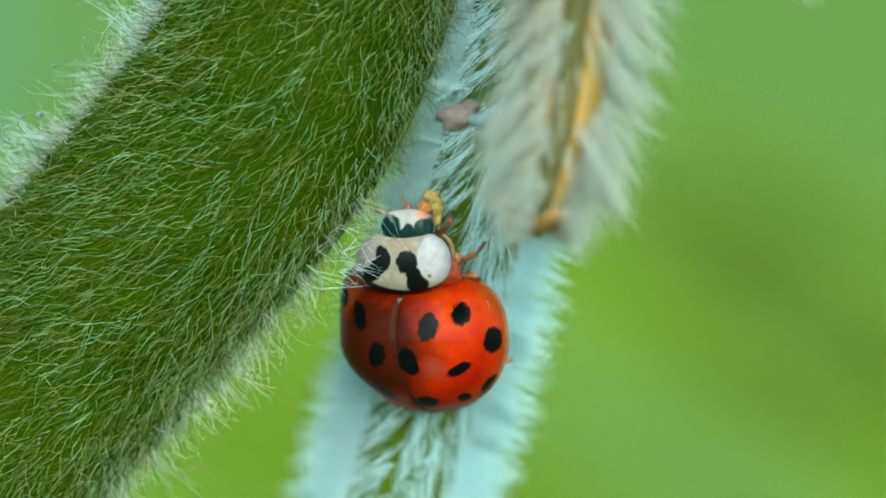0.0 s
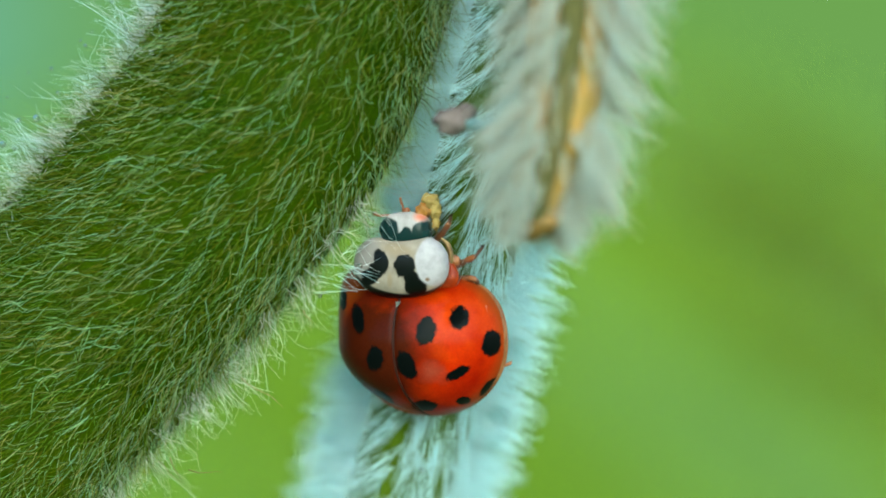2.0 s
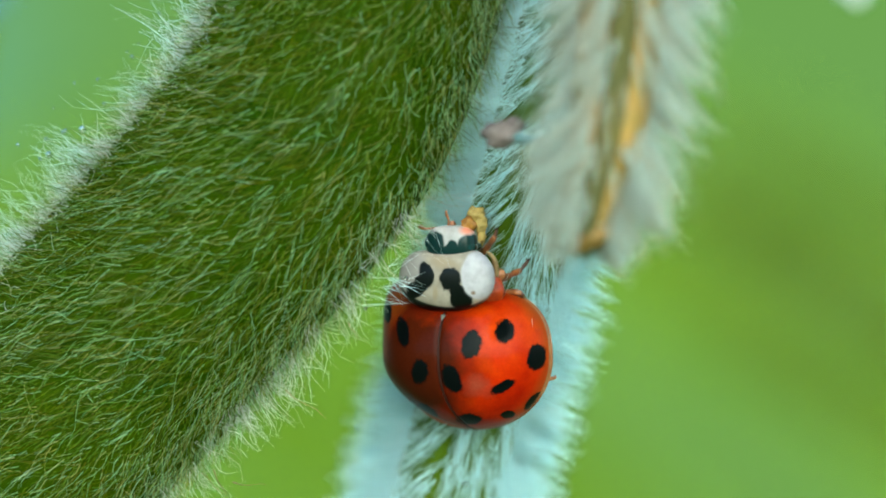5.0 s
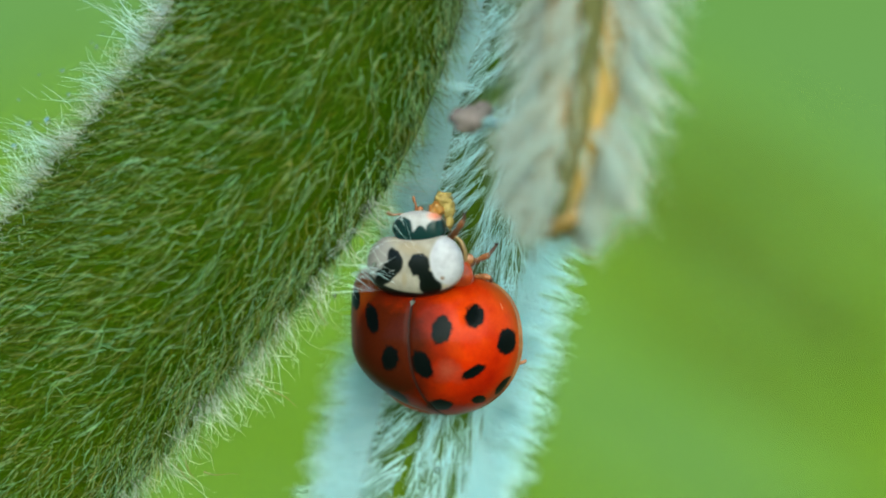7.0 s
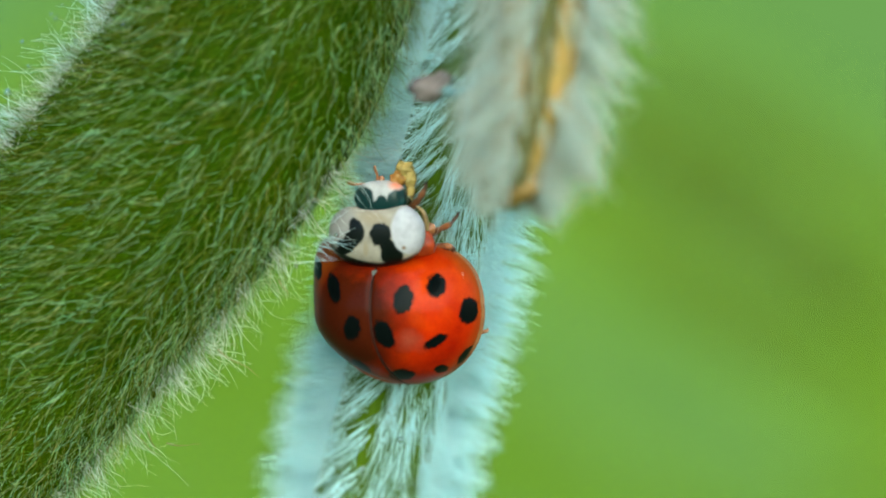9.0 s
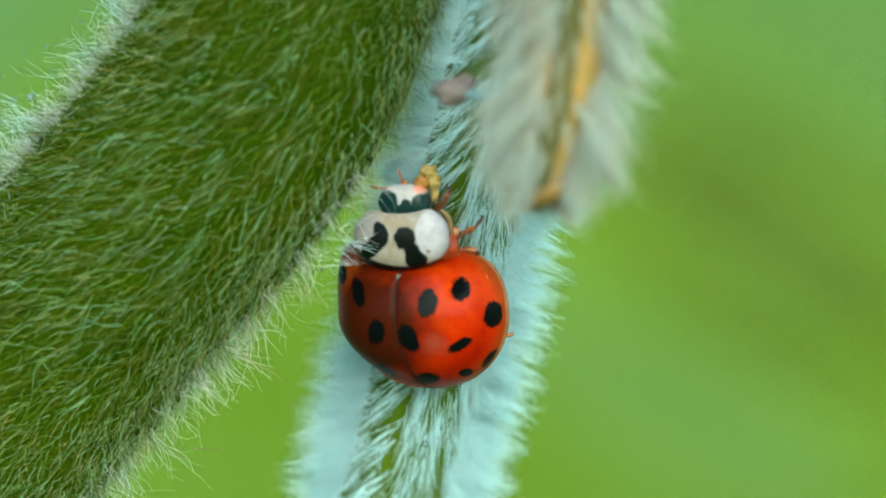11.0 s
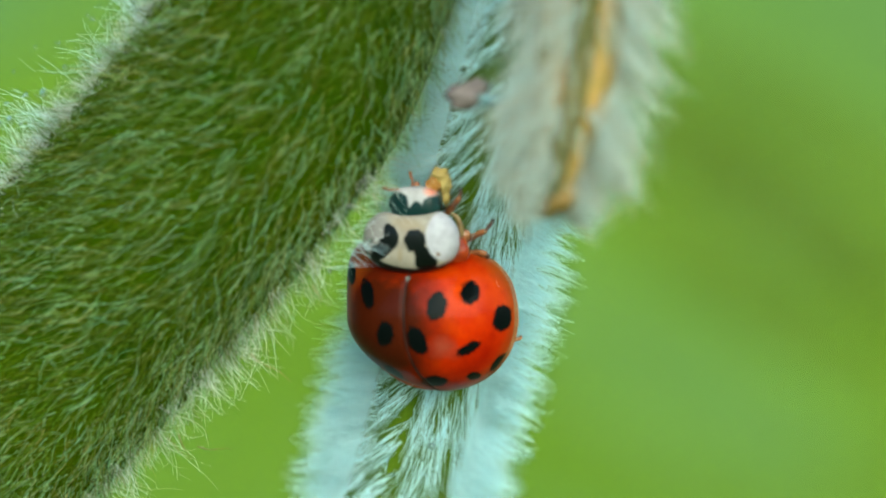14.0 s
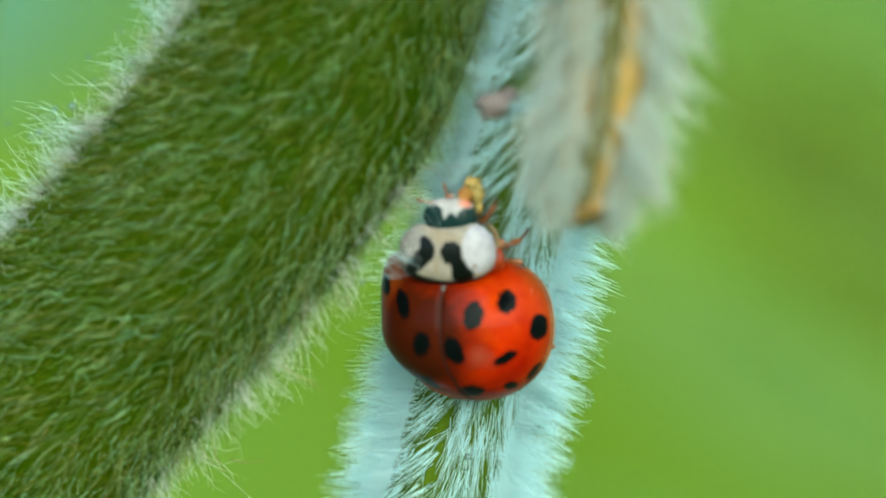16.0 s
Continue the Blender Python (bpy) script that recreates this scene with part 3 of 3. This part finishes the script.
def front_pod():
    pod = thing("young_bean_pod", (0, 0, 0), "tan and olive young bean pod with shaggy cream hairs", "bean pod")
    s = Shaft(FRONT_AXIS, [0.5, 1.2, 1.5, 1.5, 1.4, 1.25, 1.1, 0.85, 0.25], [0.5, 1.4, 2.5, 2.7, 2.6, 2.3, 1.9, 1.3, 0.3], n=160, power=2.0, profile=front_profile)
    piece("shell", *s.mesh(56), DRY, pod, "tan, orange and olive pod shell")
    line, _, _ = s.at(np.arange(20, 144, 2.0), np.full(62, 1.57))
    piece("groove", *tube(line, np.linspace(0.58, 0.42, 62), 8), GROOVE, pod, "dark olive seam along the pod")
    piece("stalk", *tube([(7.8, -3.0, 16.0), (9.0, 0.0, 20.0), (9.6, 1.4, 24.0)], [0.5, 0.5, 0.7], 12, 20), STEM, pod, "short green stalk")
    rng = np.random.default_rng(31)
    i, a = s.scatter(1150, rng, 24, 158)
    p, nrm, t = s.at(i, a)
    front = np.clip(np.sin(a), 0, 1)
    lean = np.stack([np.cos(a), np.zeros(len(a)), np.zeros(len(a))], 1)
    way = nrm * (0.8 - 0.4 * front)[:, None] + t * 0.75 + lean * (0.25 + 0.4 * front)[:, None] + rng.normal(size=(len(p), 3)) * 0.12
    # the seam and some patches beside it and at the tip lie bare
    patch = np.sin(2.1 * p[:, 2] + 1.2) * np.sin(1.3 * p[:, 2] - 2.0 * p[:, 0])
    bare = 0.75 * np.exp(-((a - 1.44) / 0.13) ** 2) + (0.42 + 0.3 * patch) * np.exp(-((a - 1.05) / 0.42) ** 2) + 0.75 * np.clip((i - 136) / 12, 0, 1) * front
    keep = rng.uniform(size=len(p)) > bare
    p, way, t, taper = p[keep], way[keep], t[keep], 1 - 0.5 * np.clip((i[keep] - 105) / 45, 0, 1)
    root, span, dist = in_clumps(rng, p, way, rng.uniform(1.5, 2.7, len(p)) * taper * np.where(way[:, 0] < 0, 0.78, 1.0), 9, 0.14, 0.09)
    hair_coat("shaggy_hairs", root, span, np.repeat(t, 9, 0) * 0.1 + rng.normal(size=root.shape) * 0.05, dist, 0.0125, CREAM_HAIR, pod, 32, label="long soft cream hairs")
    # shorter hairs that lie along both lips of the seam
    n = 150
    i, a = rng.uniform(24, 148, n), rng.uniform(1.64, 2.2, n)
    p, nrm, t = s.at(i, a)
    way = nrm * 0.3 + t + np.stack([np.cos(a) * 0.5, 0 * a, 0 * a], 1) + rng.normal(size=p.shape) * 0.1
    root, span, dist = in_clumps(rng, p, way, rng.uniform(1.0, 1.8, n), 6, 0.12, 0.1)
    hair_coat("seam_hairs", root, span, rng.normal(size=root.shape) * 0.05, dist, 0.0125, CREAM_HAIR, pod, 33, label="cream hairs along the seam")
    piece("tip", *blob((4.15, -10.1, -5.4), (1.0, 0.6, 0.6), 12, 0.5, freq=2.0), TIP, pod, "bare orange and olive tip")
    piece("style", *tube([(3.55, -9.4, -5.9), (3.5, -9.8, -6.4), (3.5, -9.9, -6.9)], [0.06, 0.05, 0.04], 6, 8), GROOVE, pod, "thin withered brown tip")
    return pod


front_pod()


def withered_flower():
    fl = thing("withered_flower", (1.76, -6.8, -2.5), "small grey withered flower scrap caught between the pods", "flower")
    piece("petal", *blob((-0.15, 0, 0), (0.6, 0.4, 0.42), 3, 0.4, freq=2.2), CRUMB, fl)
    piece("petal", *blob((0.25, 0.1, 0.2), (0.4, 0.3, 0.36), 5, 0.4, freq=2.2), CRUMB, fl)
    piece("calyx", *tube([(0.2, 0.1, 0.0), (0.8, -0.3, -0.1), (1.9, -1.2, 0.2)], [0.22, 0.2, 0.16], 10, 10), CRUMB_BLUE, fl, "bluish withered base")
    return fl


withered_flower()


# ---- lady beetle ----
ROLL, TILT = radians(24), radians(2)


def seen(x, f, h):
    """Body axes (right, forward, up from the belly) to the beetle's own axes, in which it leans on the stem."""
    x2, d = x * math.cos(ROLL) - h * math.sin(ROLL), x * math.sin(ROLL) + h * math.cos(ROLL)
    return (x2 * math.cos(TILT) - f * math.sin(TILT), -d, x2 * math.sin(TILT) + f * math.cos(TILT))


def wing_width(f, sign=1):
    return 2.86 * (1 - (f / 2.25) ** (2.7 if sign > 0 else 7.0)) ** 0.44 if f > 0 else 2.86 * (1 - (-f / 2.37) ** (1.95 if sign > 0 else 1.65)) ** (0.56 if sign > 0 else 0.62)


def wing_height(f):
    return 2.5 * (1 - (f / 2.25) ** 2.3) ** 0.5 if f > 0 else 2.5 * (1 - (-f / 2.37) ** 2.3) ** 0.56


def tail(f):
    """The rear of the body is turned a little aside."""
    return 0.32 * (f / 2.37) ** 2 if f < 0 else 0.0


def shoulder(x, f, sign):
    """The front edge of the wing cases is hollow: its corners reach forward beside the neck shield."""
    return (0.2 if sign > 0 else 1.1) * (x / 2.9) ** 2 * (f / 2.25) ** 2 if f > 0 else 0.0


def elytron(sign, beetle):
    rings, edges = [], []
    for i in range(61):
        f = 2.25 * math.cos(math.pi * i / 60) if i <= 30 else 2.37 * math.cos(math.pi * i / 60)
        w, h = wing_width(min(f, 2.2499), sign) if f > -2.3699 else 0, wing_height(min(f, 2.2499)) if f > -2.3699 else 0
        w, h = max(w, 0.02), max(h, 0.02)
        ring = []
        edge = []
        for j in range(41):
            v = j / 40 * math.pi / 2
            x, z = w * math.sin(v) ** 0.96, h * math.cos(v)
            if j == 0:
                x, z = 0.012, z - 0.06
            elif j == 1:
                z -= 0.012
            (ring if j <= 39 else edge).append(seen(sign * x + tail(f), f + shoulder(x, f, sign), z))
        # thin outer flange turned outwards, then the underside of the margin
        edge.insert(0, ring[-1])
        g = f + shoulder(w, f, sign)
        edge.append(seen(sign * (w + 0.07) + tail(f), g, -0.03))
        edge.append(seen(sign * (w + 0.06) + tail(f), g, -0.08))
        edge.append(seen(sign * max(w - 0.25, 0.01) + tail(f), g, -0.04))
        rings.append(ring)
        edges.append(edge)
    v, f = sheet(rings, closed=False)
    if sign < 0:
        f = [q[::-1] for q in f]
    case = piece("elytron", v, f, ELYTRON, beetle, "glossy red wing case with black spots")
    v, f = sheet(edges, closed=False)
    if sign < 0:
        f = [q[::-1] for q in f]
    piece("margin", v, f, AMBER, case, "thin amber margin of the wing case")
    return case


def dome(c, r, power=2.0, nu=48, nv=24, notch=0.0):
    rings = []
    for i in range(nv + 1):
        th = math.pi * (0.01 + 0.98 * i / nv)
        ring = []
        for j in range(nu):
            ph = 2 * math.pi * j / nu
            d = [math.sin(th) * math.cos(ph), math.cos(th), math.sin(th) * math.sin(ph)]
            d = [math.copysign(abs(q) ** (2 / power), q) for q in d]
            back = notch * max(0.0, d[1]) * max(0.0, 1 - (d[0] / 0.62) ** 2)
            ring.append(seen(c[0] + r[0] * d[0], c[1] + r[1] * d[1] - back, c[2] + r[2] * d[2]))
        rings.append(ring)
    return sheet(rings)


def lady_beetle():
    b = thing("lady_beetle", (0.73, -1.4, -9.88), "glossy red lady beetle with black spots clinging to the stem", "beetle")
    elytron(1, b)
    elytron(-1, b)
    seam = [seen(tail(f), f, max(wing_height(f), 0.02) - 0.02) for f in np.linspace(1.9, -2.3, 40)]
    piece("seam", *tube(seam, [0.034] * 40, 8), SEAM, b, "dark seam between the wing cases")
    tri = [seen(x, f, wing_height(f) + up) for up in (0.03, -0.25) for x, f in ((-0.09, 1.48), (0.09, 1.48), (0.04, 1.38), (0.0, 1.3), (-0.04, 1.38))]
    piece("scutellum", tri, [(0, 1, 2, 3, 4)] + [(k, k + 5, (k + 1) % 5 + 5, (k + 1) % 5) for k in range(5)], SHIELD, b, "tiny pale triangular shield between the wing cases", smooth=False)
    piece("abdomen", *dome((0, -0.1, 0.05), (2.55, 2.25, 0.55)), BELLY, b, "amber underside")
    piece("thorax", *dome((0.15, 2.2, 0.85), (1.5, 0.95, 0.58)), BELLY, b, "glossy amber thorax side")
    shield = piece("pronotum", *dome((0.04, 2.65, 1.72), (1.66, 1.07, 0.6), 2.3, notch=0.2), PRONOTUM, b, "cream neck shield with black blotches and white lobes")
    rim = [(0.52, -1.6, 3.5), (0.72, -1.5, 3.3), (0.82, -1.45, 3.05), (0.84, -1.4, 2.75), (0.74, -1.4, 2.45)]
    piece("pronotum_rim", *tube(rim, [0.04, 0.08, 0.09, 0.08, 0.04], 10, 24), RIM, shield, "pale translucent edge of the neck shield")
    piece("coxa", *blob((0.98, -1.2, 2.72), (0.15, 0.15, 0.2), 3, 0.3), LEG, b, "glossy orange leg base")
    head = piece("head", *dome((0.2, 3.76, 1.62), (0.85, 0.6, 0.45), 2.7), HEAD, b, "white and black head")
    for x, f in ((-0.47, 3.82), (0.82, 3.68)):
        piece("eye", *dome((x, f, 1.66), (0.24, 0.3, 0.3), nu=20, nv=12), EYE, head, "black eye")

    def limb(name, pts, radii, label, mat=LEG, owner=b):
        return piece(name, *tube(pts, radii, 10, 24), mat, owner, label)
    limb("antenna", [(-0.85, -1.1, 4.15), (-1.15, -1.15, 4.22), (-1.45, -1.2, 4.2), (-1.62, -1.2, 4.28), (-1.66, -1.2, 4.32)], [0.04, 0.035, 0.04, 0.075, 0.04], "thin amber antenna with a small club", owner=head)
    limb("antenna", [(-0.72, -1.1, 4.25), (-0.72, -1.15, 4.5), (-0.78, -1.2, 4.65), (-0.8, -1.2, 4.8)], [0.045, 0.035, 0.045, 0.04], "thin amber antenna", owner=head)
    limb("palp", [(-0.6, -1.1, 4.2), (-0.58, -1.15, 4.35), (-0.62, -1.15, 4.46)], [0.08, 0.11, 0.06], "brown club-shaped mouth feeler", owner=head)
    limb("palp", [(-0.1, -1.0, 4.15), (0.05, -1.0, 4.3), (0.12, -0.95, 4.36)], [0.14, 0.16, 0.08], "amber mouthpart", owner=head)
    # each leg in three joints: thigh, shin and foot
    legs = (
        ((0.3, -0.6, 3.35), (0.62, -1.3, 3.72), (0.78, -1.75, 4.0), (0.82, -1.8, 4.2)),
        ((0.85, -0.5, 2.5), (1.3, -1.1, 2.72), (1.62, -1.45, 2.9), (1.86, -1.5, 3.2)),
        ((0.9, -0.45, 2.0), (1.4, -0.8, 2.18), (1.66, -0.95, 2.12), (1.7, -0.8, 1.98)),
    )
    for hip, knee, ankle, toe in legs:
        leg = limb("leg", [hip, [(u + v) / 2 for u, v in zip(hip, knee)], knee], [0.1, 0.14, 0.09], "amber jointed leg")
        limb("shin", [knee, [(u + v) / 2 for u, v in zip(knee, ankle)], ankle], [0.085, 0.11, 0.08], "amber shin", owner=leg)
        limb("foot", [ankle, [(u + v) / 2 + 0.02 for u, v in zip(ankle, toe)], toe], [0.05, 0.065, 0.05], "brown foot", mat=FOOT, owner=leg)
        for k in (-1, 1):
            limb("claw", [toe, (toe[0] + 0.05 * k, toe[1] + 0.02, toe[2] + 0.06), (toe[0] + 0.07 * k, toe[1] + 0.06, toe[2] + 0.1)], [0.035, 0.025, 0.01], "small dark claw", mat=SEAM, owner=leg)
    hind = limb("leg", [(2.1, -0.7, -0.74), (2.72, -0.8, -0.62), (2.78, -0.6, -0.55)], [0.08, 0.06, 0.03], "foot tip behind the wing case")
    return b, shield, head, hind


BEETLE, NECK_SHIELD, BEETLE_HEAD, HIND_FOOT = lady_beetle()


def pollen_crumb():
    c = thing("pollen_crumb", (0.88, -3.0, -5.52), "yellow and amber crumb of pollen before the beetle's mouth", "crumb")
    for at, r, k, mat in (((0.0, 0, 0.32), (0.26, 0.2, 0.24), 7, POLLEN), ((-0.2, -0.06, 0.0), (0.25, 0.22, 0.24), 9, NECTAR), ((0.16, 0, 0.05), (0.2, 0.18, 0.28), 4, POLLEN), ((0.2, 0.04, -0.3), (0.13, 0.12, 0.3), 6, POLLEN)):
        piece("lump", *blob(at, r, k, 0.7, freq=2.5), mat, c)
    return c


pollen_crumb()


# ---- dew on hair tips ----
def dew():
    spots = [(-11.79, -3.9, -2.52, .11), (-12.86, -3.9, -3.35, .1), (-12.5, -3.8, -3.5, .06), (-8.02, -4.6, -0.41, .09), (-9.6, -4.0, -0.9, .06), (-8.9, -4.1, 0.35, .06),
             (-2.65, -3.2, -8.25, .07), (0.65, -1.6, -14.03, .11), (-1.35, -4.2, -7.22, .08), (-0.6, -1.2, -15.0, .08), (-2.9, 1.0, -12.4, .07), (-11.1, -3.8, -1.7, .06), (1.95, -0.5, -4.4, .06)]
    rng = np.random.default_rng(41)
    for s, o in rng.uniform(size=(12, 2)):
        spots.append((-8.0 - 5.5 * s - 0.8 * o, -3.9, 1.2 - 5.1 * s + 0.8 * o, rng.uniform(0.035, 0.065)))
    for x, y, z, r in spots:
        d = thing("dew_drop", (x, y, z), "tiny clear dew drop held by plant hairs", "dew drop", "dew drops on the hairs")
        piece("drop", *blob((0, 0, 0), (r, r, r * 1.05), 0, 0, 14, 10), DEW, d)


dew()


# ---- leaves of the same plant, far out of focus ----
def leaf(label, base, tip, width, bow, foot, material=LEAF):
    lf = thing("bean_leaf", (0, 0, 0), label, "leaf", "out of focus leaves behind the pod")
    base, tip = np.array(base, float), np.array(tip, float)
    ax = tip - base
    side = np.cross(ax, np.array(bow, float))
    side /= np.linalg.norm(side)
    up = np.cross(side, ax)
    up /= np.linalg.norm(up)
    L = np.linalg.norm(ax)
    top, bot = [], []
    for i in range(33):
        s = i / 32
        w = width * (math.sin(math.pi * min(1, s ** 0.75)) ** 0.8) * (1 - 0.15 * s) + 0.2
        rt, rb = [], []
        for j in range(17):
            q = j / 8 - 1
            h = 0.10 * L * math.sin(math.pi * s) - 0.12 * width * (1 - abs(q)) ** 2 + 0.02 * L * math.sin(9 * s + 2 * abs(q))
            p = base + ax * s + side * w * q + up * h
            rt.append(p)
            rb.append(p - up * 0.5)
        top.append(rt)
        bot.append(rb)
    rings = [a + b[::-1] for a, b in zip(top, bot)]
    piece("blade", *sheet(rings), material, lf)
    piece("midrib", *tube([r[8] - up * 0.2 for r in top], np.linspace(1.1, 0.3, 33), 8), VEIN, lf, "pale midrib")
    for k in (5, 9, 13, 17, 21, 25):
        for d in (-1, 1):
            pts = [top[min(32, k + m)][8 + d * m] - up * 0.1 for m in range(0, 8)]
            piece("vein", *tube(pts, np.linspace(0.5, 0.15, 8), 5), VEIN, lf)
    piece("petiole", *tube([base, base * 0.5 + np.array(foot) * 0.5 + np.array([8.0, 12, 10]), np.array(foot, float)], [1.0, 1.2, 1.6], 10, 24), STEM, lf)
    return lf


def pale_petals():
    """A pale flower behind the stem, seen only at the upper margin."""
    fl = thing("pale_flower", (14.49, 25, 2.08), "pale white flower out of focus on its stalk", "flower")
    for k, (x, z) in enumerate(((0, 0), (1.6, 0.9), (-0.9, 1.0), (0.5, 1.7))):
        piece("petal", *blob((x, 0.2 * k, z), (0.6, 0.3, 0.75), k + 2, 0.3), PETAL, fl)
    piece("calyx", *blob((2.0, 0.4, -0.1), (0.3, 0.3, 0.4), 9, 0.3), CALYX, fl, "reddish flower base")
    piece("stalk", *tube([(0.5, 0.6, 1.6), (3.0, 3, 9), (-2, -12, 16), (-9.5, -23, 14)], [0.3, 0.35, 0.4, 0.5], 8, 24), STEM, fl)


def sky_gap_blobs():
    """Pale blue blobs far behind the pod, at the upper margin: a stand-in for sky between leaves."""
    fl = thing("sky_gap", (-17.7, 60, 0.9), "out of focus pale blue blobs standing in for a sky gap behind the pod", "flower")
    # these blobs are no real petals, only the blue of the sky gap
    for k, (x, z) in enumerate(((-0.7, 0.3), (-1.6, -0.5), (-1.3, 1.2))):
        piece("petal", *blob((x, 0.3 * k, z), (0.75, 0.4, 0.8), k + 12, 0.3), SKY_GAP_BLUE, fl)
    # stalk added to carry the blobs
    piece("stalk", *tube([(-1.0, 0.6, 0.0), (-9.0, 4, -60), (-14.0, 10, -250), (-15.0, 10, -450)], [0.3, 0.5, 0.8, 1.0], 8, 24), STEM, fl)


pale_petals()
sky_gap_blobs()
leaf("bright green bean leaf far out of focus", (68.1, 265, -67.5), (-57.5, 240, -22.1), 41, (0, -0.8, 0.6), (96, 280, -450))
leaf("dark olive bean leaflet far out of focus", (32.5, 210, -25.0), (7.7, 200, -7.6), 4.6, (0, -1, 0.2), (68, 220, -450), OLD_LEAF)
leaf("pale green bean leaflet far out of focus", (28.9, 215, -35.6), (4.2, 205, -19.8), 4.0, (0, -1, 0.2), (60, 230, -450), PALE_LEAF)


def motions():
    """The plant holds still; the beetle shifts its weight once, rolls a little aside, draws in its neck and moves a hind foot."""
    rest = pose(0.73 * MM, -1.4 * MM, -9.88 * MM)
    rolled = pose(0.74 * MM, -1.4 * MM, -9.86 * MM, 0, 0, 2.1)
    walk(BEETLE, [(0.0, rest), (14.05, rest), (14.2, rest.lerp(rolled, 0.5)), (14.4, rolled), (16.0, rolled)])
    for part, drawn in ((NECK_SHIELD, pose(0.02 * MM, 0, -0.085 * MM)), (BEETLE_HEAD, pose(-0.01 * MM, 0, -0.085 * MM))):
        walk(part, [(0.0, pose(0, 0, 0)), (14.05, pose(0, 0, 0)), (14.2, pose(0, 0, 0).lerp(drawn, 0.5)), (14.4, drawn), (16.0, drawn)])
    # the hind foot gropes outwards once and is drawn in under the wing case
    still, out, tucked = pose(0, 0, 0), pose(0.22 * MM, 0, 0.02 * MM), pose(-0.1 * MM, 0, 0)
    walk(HIND_FOOT, [(0.0, still), (14.65, still), (14.9, out), (15.08, out), (15.25, tucked), (16.0, tucked)])


motions()
